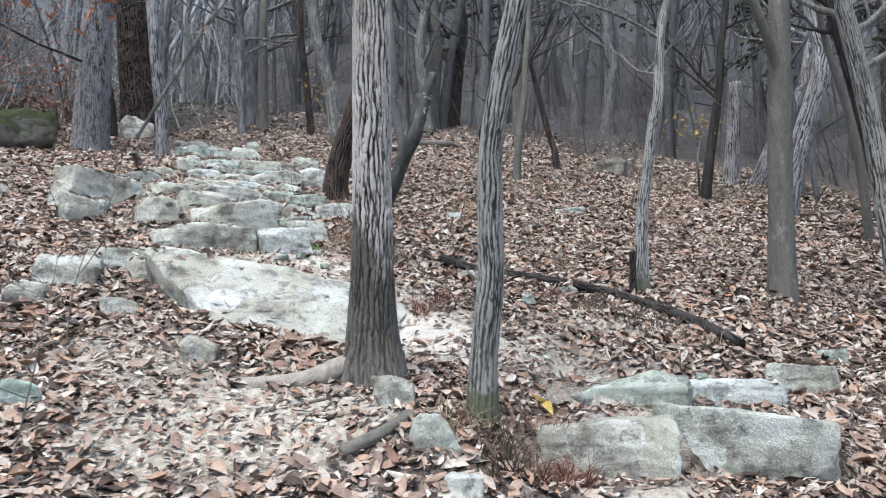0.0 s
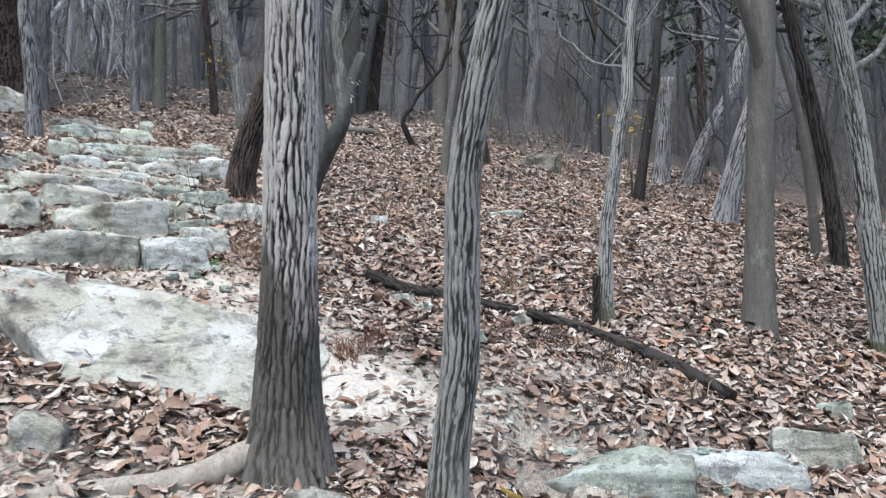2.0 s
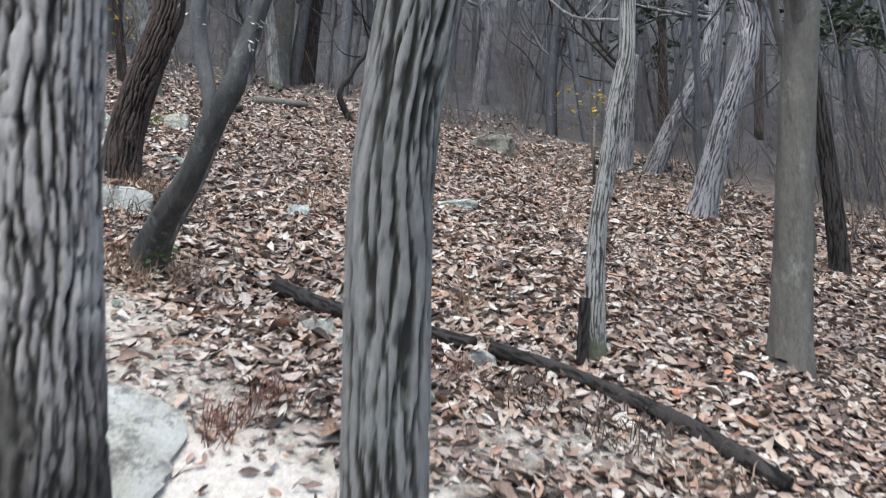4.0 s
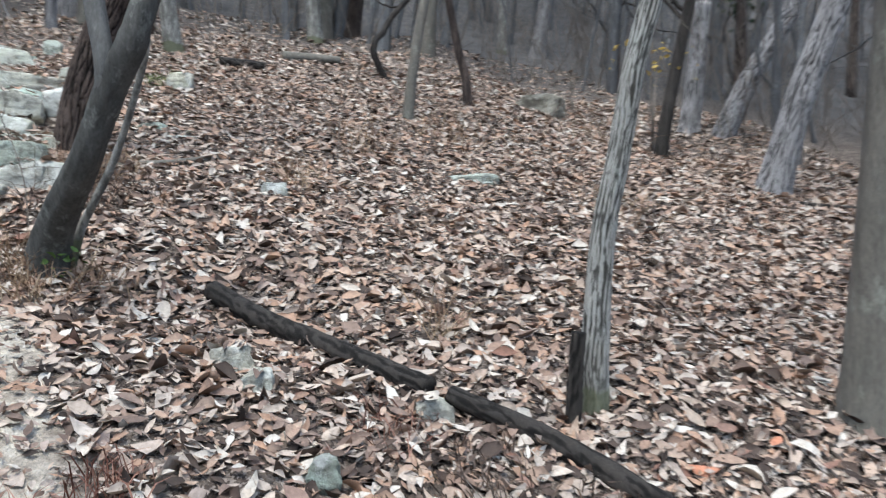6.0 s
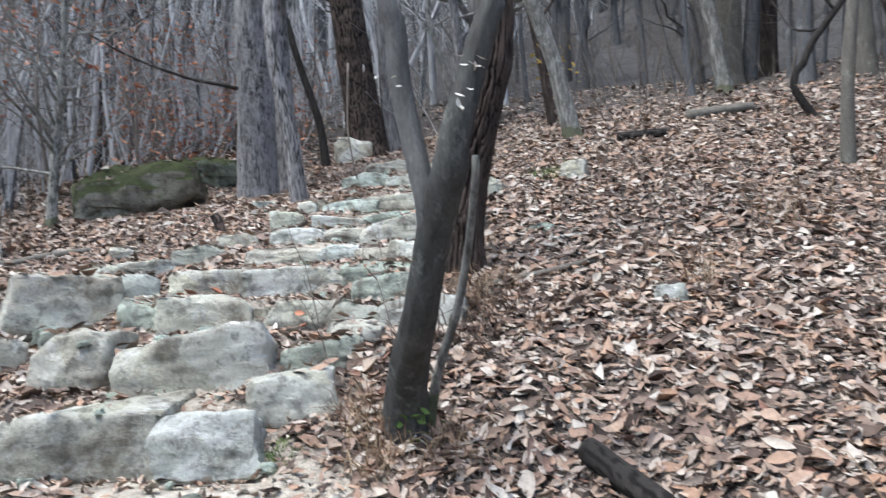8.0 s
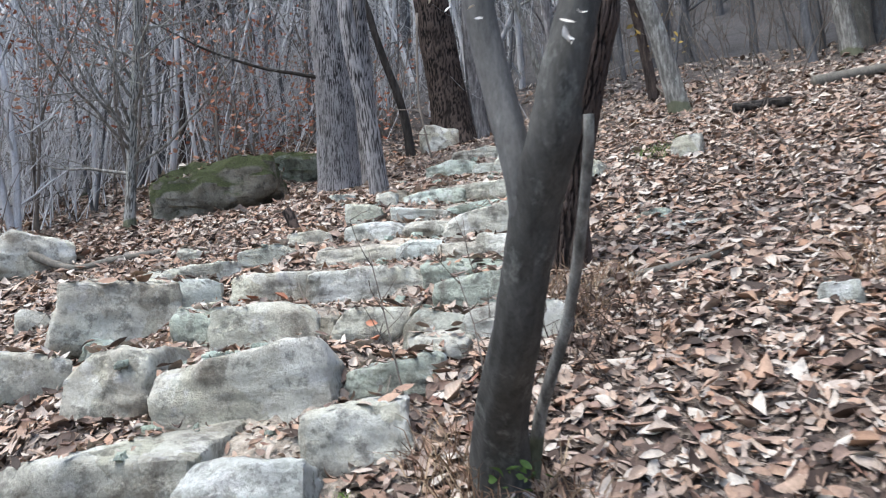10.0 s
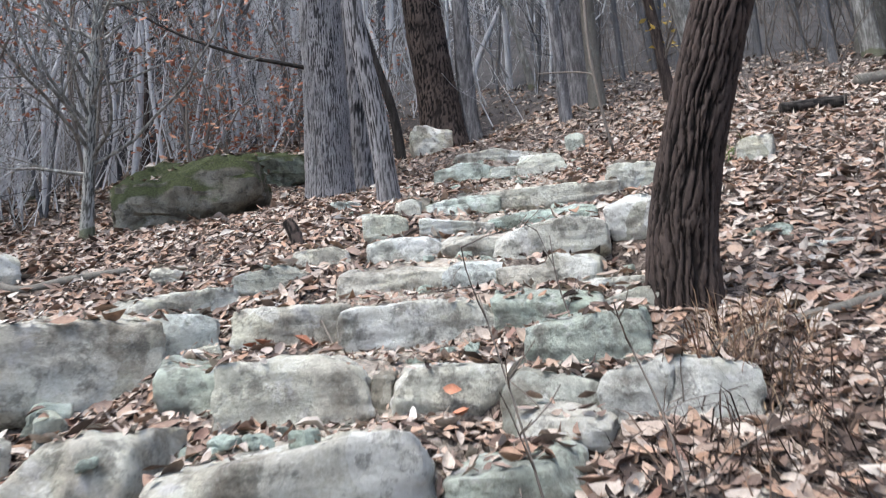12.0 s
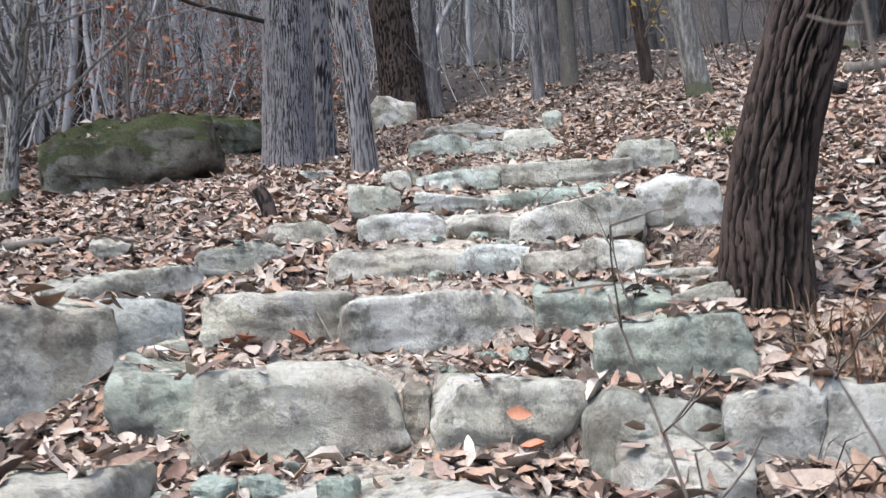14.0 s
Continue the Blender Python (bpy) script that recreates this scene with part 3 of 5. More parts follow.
def tree(base, ups, radius, mat, label, seed, height=9.0, relief=0.0, grain=(0.035, 0.22), flare=0.35, seg=14, near=3.4, limbs=9, low_limb=2.6, top=True, step_length=0.0, taper=0.78, reach=1.0):
    """A bare tree: a trunk through the given offsets from its base, then on upwards, with crooked limbs."""
    rng = random.Random(seed)
    root = tagged(new("tree"), label, "tree", "trees of the wood")
    root.location = base
    line = [Vector((0, 0, -0.30)), *[Vector(u) for u in ups]]
    fine = step_length or (0.017 if relief else 0.12)
    body = smooth_line(line, fine)
    if top:
        d = (line[-1] - line[-2]).normalized()
        d = (d + Vector((0, 0, 1.2))).normalized()
        q = line[-1].copy()
        while q.z < height:
            d = (d + Vector((rng.gauss(0, 0.09), rng.gauss(0, 0.09), 0.10))).normalized()
            q = q + d * (0.07 if q.z < near and relief else 0.35)
            body.append(q.copy())
    tall = max(height, body[-1].z) if top else body[-1].z * 3
    radii = [max(0.006, radius * (1 - taper * max(0, p.z) / tall)) for p in body]
    tube = Tube()
    cut = next((i for i, p in enumerate(body) if p.z > near), len(body) - 1) if relief else len(body) - 1
    tube.sweep(body[:cut + 1], radii[:cut + 1], seg, relief, grain, flare, seed * 1.7, cap=not top)
    if cut < len(body) - 1:
        tube.sweep(body[cut:], radii[cut:], max(8, seg // 3), flare=0, off=seed * 1.7, cap=False)
    tube.make("trunk", mat, root)
    if top:
        crown = Tube()
        high = [i for i, p in enumerate(body) if p.z > low_limb and i < len(body) - 1]
        for k in range(limbs):
            i = high[int((k + rng.random()) / limbs * len(high))]
            a = rng.uniform(0, 2 * math.pi)
            crown.limb(rng, body[i], (math.cos(a), math.sin(a), rng.uniform(0.2, 0.9)), rng.uniform(0.9, 2.3) * reach * (1.2 - 0.5 * body[i].z / tall), max(0.008, radii[i] * 0.45), 2, 6, 0.22, 0.12, 4)
        tagged(crown.make("crown", mat, root), kind="stuff")
    return root


def near_trees():
    bark = "tall furrowed oak trunk with spreading roots beside the path"
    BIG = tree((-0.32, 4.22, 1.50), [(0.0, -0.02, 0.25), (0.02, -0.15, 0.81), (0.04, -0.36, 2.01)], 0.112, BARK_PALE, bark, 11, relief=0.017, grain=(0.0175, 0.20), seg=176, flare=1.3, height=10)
    for pts, r in ((((0.05, 0.0, 0.12), (-0.12, -0.06, 0.07), (-0.32, -0.13, 0.0), (-0.62, -0.20, -0.02), (-1.0, -0.34, -0.08), (-1.18, -0.40, -0.17)), 0.068),
                   (((-0.03, 0.01, 0.14), (0.12, -0.01, 0.02), (0.24, -0.02, -0.08), (0.38, -0.05, -0.18)), 0.052), (((0.03, -0.04, 0.06), (0.06, -0.16, -0.08), (0.12, -0.34, -0.22)), 0.034)):
        root = Tube()
        line = [p - Vector((0, 0, 0.008 + 0.008 * math.sin(p.x * 9))) for p in smooth_line(pts, 0.04)]
        root.sweep(line, [r * (1 - 0.55 * i / len(line)) for i in range(len(line))], 20, 0.008, (0.03, 0.2), off=r * 100)
        root.make("root", BARK_ROOT, BIG, "thick pale surface root")
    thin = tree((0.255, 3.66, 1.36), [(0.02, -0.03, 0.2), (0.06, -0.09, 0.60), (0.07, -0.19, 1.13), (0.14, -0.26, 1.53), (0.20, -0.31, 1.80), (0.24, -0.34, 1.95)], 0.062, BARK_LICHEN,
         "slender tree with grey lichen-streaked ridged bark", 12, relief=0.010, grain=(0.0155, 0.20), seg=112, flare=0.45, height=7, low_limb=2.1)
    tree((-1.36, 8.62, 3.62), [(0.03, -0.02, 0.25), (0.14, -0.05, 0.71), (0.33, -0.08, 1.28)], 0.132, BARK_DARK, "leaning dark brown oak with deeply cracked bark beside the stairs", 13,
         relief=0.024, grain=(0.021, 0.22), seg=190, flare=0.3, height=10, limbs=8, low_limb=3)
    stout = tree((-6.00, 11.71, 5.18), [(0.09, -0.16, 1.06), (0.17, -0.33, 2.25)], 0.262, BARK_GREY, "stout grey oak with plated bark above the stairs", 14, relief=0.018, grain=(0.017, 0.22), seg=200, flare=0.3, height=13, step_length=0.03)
    tree((-6.31, 12.66, 5.60), [(0.06, -0.16, 1.0), (0.13, -0.38, 2.3)], 0.155, BARK_GREY, "grey trunk close behind a stouter oak", 15, relief=0.013, grain=(0.024, 0.18), seg=56, height=11, step_length=0.06)
    tree((-4.13, 10.38, 4.63), [(-0.04, -0.17, 0.76), (-0.08, -0.31, 1.35), (-0.10, -0.40, 1.8)], 0.092, BARK_GREY, "leaning grey tree beside the stone stairs", 16, low_limb=3.6, relief=0.010, grain=(0.02, 0.18), seg=48, height=8, step_length=0.05)
    tree((-7.18, 16.11, 7.11), [(-0.10, -0.27, 1.36), (-0.14, -0.5, 2.57)], 0.37, BARK_DARK, "massive dark oak at the head of the stairs", 17, relief=0.03, grain=(0.04, 0.2), seg=90, height=14, step_length=0.04)
    tree((-6.85, 16.44, 7.19), [(0.0, -0.22, 1.14), (0.10, -0.44, 2.57)], 0.165, BARK_GREY, "grey trunk beside a massive dark oak", 18, seg=20, height=11)
    tree((-6.89, 14.37, 6.42), [(-0.05, -0.17, 0.72), (-0.20, -0.44, 1.59), (-0.28, -0.57, 2.03)], 0.075, BARK_BLACK, "thin dark leaning tree", 19, height=7)
    tree((-7.01, 9.43, 4.67), [(0.10, -0.06, 0.66), (0.21, -0.12, 1.26), (0.37, -0.19, 2.15)], 0.05, BARK_LICHEN, "slim crooked sapling with spreading roots", 20, relief=0.010, grain=(0.02, 0.13), seg=36, step_length=0.03, height=6, flare=0.9, low_limb=0.5, limbs=24)
    tree((1.59, 6.22, 2.20), [(0.03, -0.04, 0.56), (0.09, -0.07, 0.95), (0.14, -0.10, 1.28), (0.20, -0.12, 1.54)], 0.050, BARK_LICHEN, "slender grey-tan tree rising behind a fallen log", 21, relief=0.006, grain=(0.014, 0.2), height=6, seg=80, low_limb=1.7, step_length=0.02, flare=0.4)
    tan = tree((2.73, 6.31, 2.13), [(0.02, -0.12, 0.81), (0.05, -0.31, 2.07)], 0.105, BARK_TAN, "smooth tan-grey tree with flared base", 22, height=9, seg=28, flare=0.45, low_limb=2.1, step_length=0.06)
    tree((3.75, 6.39, 1.92), [(-0.17, -0.17, 1.21), (-0.25, -0.25, 1.74), (-0.41, -0.36, 2.56)], 0.088, BARK_LICHEN, "pale lichen-covered leaning tree", 23, relief=0.012, grain=(0.019, 0.24), seg=110, step_length=0.025, height=8, low_limb=2.0)
    tree((4.62, 10.86, 3.76), [(0.33, -0.08, 0.87), (0.72, -0.18, 1.98)], 0.155, BARK_GREY, "leaning oak with ridged pale bark", 24, relief=0.02, grain=(0.03, 0.3), seg=100, height=9, flare=0.5, step_length=0.04)
    tree((5.63, 14.39, 5.16), [(0.57, -0.10, 0.95), (1.15, -0.21, 1.91)], 0.165, BARK_GREY, "strongly leaning grey tree on the slope", 25, relief=0.018, grain=(0.03, 0.3), seg=72, step_length=0.05, height=7)
    tree((4.24, 12.97, 4.50), [(0.10, -0.09, 0.5), (0.22, -0.09, 1.10), (0.40, -0.17, 2.07)], 0.09, BARK_BLACK, "dark leaning tree with yellow moss on its foot", 26, height=8, low_limb=1.6)
    tree((5.30, 14.61, 5.27), [(0.13, -0.08, 0.98), (0.22, -0.16, 2.0)], 0.15, BARK_GREY, "pale broken stump with rotten top", 27, relief=0.022, grain=(0.03, 0.3), seg=80, height=2, top=False, step_length=0.06)
    tree((1.70, 12.29, 4.94), [(-0.05, -0.03, 0.3), (-0.13, -0.03, 0.60), (-0.28, -0.07, 1.28), (-0.5, -0.12, 2.3)], 0.055, BARK_DARK, "thin curved reddish-brown tree", 28, height=5.5, low_limb=1.4)
    tree((-2.25, 13.87, 6.00), [(-0.16, -0.30, 0.97), (-0.35, -0.61, 1.89)], 0.12, BARK_LICHEN, "pale leaning tree above the leaf slope", 29, height=9)
    tree((0.91, 11.41, 4.50), [(0.09, -0.07, 0.71), (0.21, -0.13, 1.47)], 0.06, BARK_TAN, "slim pale grey tree on the leaf slope", 30, height=7, seg=16)
    tree((0.79, 14.38, 5.86), [(-0.34, -0.20, 0.38), (-0.20, -0.18, 0.65), (-0.08, -0.16, 0.90), (0.37, -0.06, 1.47)], 0.05, BARK_BLACK, "crooked dark sapling bent like an elbow", 31, height=4.5, low_limb=1.0)
    tree((5.19, 9.07, 2.92), [(-0.19, -0.17, 1.06), (-0.38, -0.28, 2.00), (-0.62, -0.41, 2.94)], 0.09, BARK_BLACK, "dark leaning tree beyond a smooth tan one", 32, relief=0.014, grain=(0.03, 0.25), seg=48, step_length=0.05, height=8)
    tree((5.16, 9.47, 3.10), [(-0.16, -0.20, 1.35), (-0.41, -0.33, 2.31)], 0.058, BARK_TAN, "thin leaning tree with tan bark", 33, height=6)
    return BIG, thin, stout, tan


def mid_trees():
    spots = ((-4.80, 16.34, 0.22, 0.1, -0.3), (-0.82, 18.45, 0.25, 0.2, -0.3), (-0.22, 19.30, 0.17, 0.25, -0.2), (3.39, 21.76, 0.11, 0, -0.2), (4.26, 21.76, 0.19, 0.3, -0.2),
             (1.32, 16.57, 0.14, 0.1, -0.3), (5.04, 17.55, 0.08, 0, -0.2), (-0.76, 17.66, 0.14, -0.2, -0.3), (-4.53, 15.09, 0.09, 0, -0.3), (-4.28, 15.69, 0.12, 0, -0.2),
             (-3.12, 15.43, 0.08, -0.2, -0.4), (-6.90, 19.19, 0.08, -0.4, -0.4), (-10.45, 14.30, 0.07, 0.2, -0.2), (-10.92, 14.41, 0.12, 0.1, -0.2),
             (-9.63, 11.90, 0.055, 0.2, -0.2), (-11.06, 11.03, 0.055, 0.4, -0.1), (-9.73, 14.90, 0.08, 0.1, -0.3))
    for i, (x, y, r, lx, ly) in enumerate(spots):
        z = lie(x, y)
        tree((x, y, z - 0.03), [(lx * 0.5, ly * 0.5, 1.0), (lx, ly, 2.0)], r, (BARK_GREY, BARK_LICHEN, BARK_DARK, BARK_TAN)[i * 7 % 4], "bare tree standing on the wooded hillside", 60 + i, height=7 + 20 * r, seg=12, low_limb=1.6, limbs=10)


BIG_TREE, THIN_TREE, STOUT_TREE, TAN_TREE = near_trees()
mid_trees()


def forked_tree():
    root = tagged(new("tree"), "smooth dark grey forked tree with a broken stem and white fungus", "tree", "trees of the wood")
    root.location = (-0.74, 6.9, 2.74)
    t = Tube()
    line = smooth_line([(-0.03, 0.03, -0.15), (0.0, 0.0, 0.05), (0.10, -0.13, 0.22), (0.26, -0.30, 0.42), (0.39, -0.40, 0.70), (0.49, -0.47, 0.87), (0.54, -0.49, 1.02), (0.60, -0.45, 1.26), (0.66, -0.42, 1.46)], 0.03)
    t.sweep(line, [0.076 * (1 - 0.42 * i / len(line)) + 0.005 * (0.6 < p.z < 0.9) for i, p in enumerate(line)], 36, 0.006, (0.06, 0.5), 0.35, 4.0)
    t.make("trunk", BARK_SOOT, root)
    s = Tube()
    line = smooth_line([(0.36, -0.38, 0.62), (0.38, -0.44, 0.79), (0.34, -0.45, 1.0), (0.31, -0.48, 1.22), (0.32, -0.52, 1.42), (0.30, -0.55, 1.6), (0.25, -0.5, 2.8), (0.3, -0.4, 4.0), (0.25, -0.3, 5.5)], 0.06)
    s.sweep(line, [0.044 * (1 - 0.75 * i / len(line)) for i in range(len(line))], 20, 0.003, (0.05, 0.4), 0, 7.0, cap=False)
    rng = random.Random(5)
    for k in range(8):
        p = line[int(len(line) * (0.35 + 0.6 * k / 8))]
        a = rng.uniform(0, 6.28)
        s.limb(rng, p, (math.cos(a), math.sin(a), 0.6), rng.uniform(0.6, 1.3), 0.014, 2, 6, 0.22, 0.1, 3)
    s.make("stem", BARK_SMOOTH, root, "lighter grey second stem")
    th = Tube()
    line = smooth_line([(0.06, 0.08, -0.06), (0.12, 0.04, 0.15), (0.18, 0.0, 0.26), (0.27, -0.04, 0.43), (0.36, -0.11, 0.63), (0.45, -0.20, 0.87), (0.48, -0.24, 0.98)], 0.04)
    th.sweep(line, [0.022 * (1 - 0.4 * i / len(line)) for i in range(len(line))], 14, 0.0, off=9)
    th.make("shoot", BARK_LICHEN, root, "thin pale side shoot")
    return root


FORK_TREE = forked_tree()


# ---- the wood around ----
class Sticks:
    """Many plain tapered stems in one mesh, for the far wood and the brush."""

    def __init__(self):
        self.verts, self.faces, self.ridge = [], [], []

    def stem(self, pts, radii, seg):
        start = len(self.verts)
        for i, (p, r) in enumerate(zip(pts, radii)):
            for k in range(seg):
                a = 2 * math.pi * k / seg
                self.verts.append((p[0] + r * math.cos(a), p[1] + r * math.sin(a), p[2]))
                self.ridge.append(0.5)
        for i in range(len(pts) - 1):
            a, b = start + i * seg, start + (i + 1) * seg
            for k in range(seg):
                self.faces.append((a + k, a + (k + 1) % seg, b + (k + 1) % seg, b + k))

    def grow(self, rng, p, d, length, r, depth, seg=3, kids=3, bend=0.22):
        n = 5 if depth else 3
        pts, q, v = [tuple(p)], Vector(p), Vector(d).normalized()
        for _ in range(n):
            v = (v + Vector((rng.gauss(0, bend), rng.gauss(0, bend), rng.gauss(0.08, bend)))).normalized()
            q = q + v * (length / n)
            pts.append(tuple(q))
        radii = [max(0.0035, r * (1 - 0.75 * i / n)) for i in range(n + 1)]
        self.stem(pts, radii, seg)
        if depth:
            for _ in range(kids):
                i = rng.randint(1, n)
                out = Vector((rng.gauss(0, 1), rng.gauss(0, 1), rng.gauss(0.35, 0.5)))
                self.grow(rng, pts[i], out.normalized() + v * 0.6, length * rng.uniform(0.35, 0.65), radii[i] * 0.6, depth - 1, 3, kids, bend)


def clear_of_view(x, y):
    """True where the open leaf slope, the stairs and the path are."""
    if y < 7 and -9 < x < 6.5:
        return True
    if -7.8 < x < 5.6 and y < 16.5:
        return True
    return -8.4 < x < -2.5 and y < 18


def y_of(r, a):
    return 4 + r * math.cos(a)


def far_wood():
    rng = random.Random(77)
    trunks, pale = Sticks(), Sticks()
    n = 0
    while n < 1050:
        left = rng.random() < 0.42
        a = radians(rng.uniform(-88, -20)) if left else radians(rng.uniform(-60, 80))
        r = 9.5 + 36 * rng.random() ** 1.1 if left else 8.5 + 47 * rng.random() ** 0.85
        if left and y_of(r, a) < 8.0:
            continue
        x, y = r * math.sin(a), 4 + r * math.cos(a)
        if clear_of_view(x, y):
            continue
        n += 1
        z = lie(x, y) - 0.1
        h = rng.uniform(6, 13)
        rad = rng.choice((0.014, 0.018, 0.024, 0.03, 0.04, 0.055, 0.08) if left and r > 22 else (0.014, 0.018, 0.022, 0.03, 0.045, 0.07) if left else (0.02, 0.025, 0.035, 0.05, 0.07, 0.10, 0.14)) * (1 + r * 0.006)
        lean = Vector((rng.gauss(0, 0.10), rng.gauss(-0.05, 0.08), 1)).normalized()
        pts, q, v = [], Vector((x, y, z)), lean
        for i in range(9):
            pts.append(q.copy())
            wave = 0.13 if left else 0.07
            v = (v + Vector((rng.gauss(0, wave), rng.gauss(0, wave), 0.05))).normalized()
            q = q + v * h / 8
        radii = [max(0.008, rad * (1 - 0.8 * i / 8)) for i in range(9)]
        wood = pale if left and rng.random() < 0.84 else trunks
        wood.stem([tuple(p) for p in pts], radii, 7 if r < 25 else 5)
        for _ in range(9 if r < 30 else 6):
            i = rng.randint(0, 4) if left else rng.randint(1, 7)
            b = rng.uniform(0, 6.28)
            p = pts[i].lerp(pts[i + 1], rng.random())
            wood.grow(rng, p, (math.cos(b), math.sin(b), rng.uniform(0.2, 1.0)), rng.uniform(0.8, 2.6), radii[i] * 0.5, 1, 4 if r < 20 else 3, 4)
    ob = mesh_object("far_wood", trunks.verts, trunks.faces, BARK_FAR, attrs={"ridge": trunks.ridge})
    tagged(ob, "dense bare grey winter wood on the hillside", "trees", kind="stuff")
    ob = mesh_object("far_wood", pale.verts, pale.faces, BARK_HAZED, attrs={"ridge": pale.ridge})
    tagged(ob, "stand of thin pale grey stems with painted haze beyond the mossy boulders", "trees", kind="stuff")


def brush():
    rng = random.Random(31)
    b, c = Sticks(), Sticks()
    n = 0
    while n < 1250:
        a = radians(rng.uniform(-88, 80))
        r = 8 + 30 * rng.random()
        if rng.random() < 0.28:
            a = radians(rng.uniform(-85, -35))
            r = 9 + 12 * rng.random()
        x, y = r * math.sin(a), 4 + r * math.cos(a)
        if clear_of_view(x, y) and not (y > 14.5 and rng.random() < 0.5):
            continue
        if -5.5 < x < -2.8 and y < 16:
            continue
        n += 1
        z = lie(x, y) - 0.05
        for _ in range(rng.randint(2, 4)):
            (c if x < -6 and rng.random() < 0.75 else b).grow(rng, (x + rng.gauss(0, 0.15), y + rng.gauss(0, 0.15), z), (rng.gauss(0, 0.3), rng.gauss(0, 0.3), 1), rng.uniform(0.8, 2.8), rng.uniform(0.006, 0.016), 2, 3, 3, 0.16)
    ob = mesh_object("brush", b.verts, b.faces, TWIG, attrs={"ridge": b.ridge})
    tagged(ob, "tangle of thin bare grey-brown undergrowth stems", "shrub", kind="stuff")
    ob = mesh_object("brush", c.verts, c.faces, BARK_HAZED, attrs={"ridge": c.ridge})
    tagged(ob, "tangle of thin pale grey undergrowth stems with painted haze", "shrub", kind="stuff")


far_wood()
brush()

# ---- fallen leaves ----
from mathutils.bvhtree import BVHTree


def surface_tree():
    """One tree of the ground and of all stones, for things to be laid on."""
    verts, polys, which = [], [], []
    for n, ob in enumerate(SOLIDS):
        start = len(verts)
        m = ob.matrix_basis
        verts.extend(m @ v.co for v in ob.data.vertices)
        for p in ob.data.polygons:
            polys.append(tuple(start + i for i in p.vertices))
            which.append(n)
    return BVHTree.FromPolygons(verts, polys), which


SURFACE, WHICH = surface_tree()


def drop(x, y):
    """Where a thing let fall at x, y comes to lie: the place, the normal, and whether on a stone."""
    place, normal, index, _ = SURFACE.ray_cast(Vector((x, y, 60)), Vector((0, 0, -1)))
    return place, normal, WHICH[index] > 0


def leaf_mesh(name, spots, mat, fine, rng):
    """Leaves as small curled blades. spots: rows of place, normal, length."""
    n = len(spots)
    rows = (0.0, 0.22, 0.5, 0.78, 1.0) if fine else (0.0, 0.5, 1.0)
    wide = (0.0, 0.72, 1.0, 0.62, 0.0) if fine else (0.0, 1.0, 0.0)
    place = np.array([s[0] for s in spots])
    nor = np.array([s[1] for s in spots])
    ln = np.array([s[2] for s in spots])
    nor = nor + rng.normal(0, 0.40, (n, 3)) * np.array([1, 1, 0.3])
    nor /= np.linalg.norm(nor, axis=1)[:, None]
    ang = rng.uniform(0, 2 * np.pi, n)
    ref = np.stack([np.cos(ang), np.sin(ang), np.zeros(n)], 1)
    u = ref - nor * (ref * nor).sum(1)[:, None]
    u /= np.linalg.norm(u, axis=1)[:, None]
    v = np.cross(nor, u)
    width = ln * rng.uniform(0.13, 0.29, n)
    curl = rng.normal(0.25, 0.6, n)
    bend = rng.normal(0.08, 0.30, n)
    lift = rng.uniform(0.002, 0.028, n)
    cols = []
    for t, w in zip(rows, wide):
        spine = u * ((t - 0.5) * ln)[:, None] + nor * (bend * ln * (t - 0.5) ** 2 * 2 + lift)[:, None]
        if w == 0:
            cols.append(place + spine)
        else:
            for side in (-1, 0, 1):
                ww = width * w * rng.uniform(0.75, 1.15, n)
                cols.append(place + spine + v * (side * ww)[:, None] + nor * (abs(side) * curl * ww)[:, None])
    k = len(cols)
    verts = np.stack(cols, 1).reshape(-1, 3)
    if fine:
        quads = ((0, 1, 2, 2), (0, 2, 3, 3), (1, 4, 5, 2), (2, 5, 6, 3), (4, 7, 8, 5), (5, 8, 9, 6), (7, 10, 8, 8), (8, 10, 9, 9))
    else:
        quads = ((0, 1, 2, 2), (0, 2, 3, 3), (1, 4, 2, 2), (2, 4, 3, 3))
    tris = []
    for a, b, c, d in quads:
        if c == d:
            tris.append((a, b, c))
        else:
            tris += [(a, b, c), (a, c, d)]
    faces = (np.array(tris)[None] + (np.arange(n) * k)[:, None, None]).reshape(-1, 3)
    me = bpy.data.meshes.new(name)
    me.vertices.add(len(verts))
    me.vertices.foreach_set("co", verts.astype(np.float32).ravel())
    me.loops.add(faces.size)
    me.loops.foreach_set("vertex_index", faces.astype(np.int32).ravel())
    me.polygons.add(len(faces))
    me.polygons.foreach_set("loop_start", np.arange(0, faces.size, 3, dtype=np.int32))
    me.update(calc_edges=True)
    me.validate()
    me.materials.append(mat)
    return new(name, me)


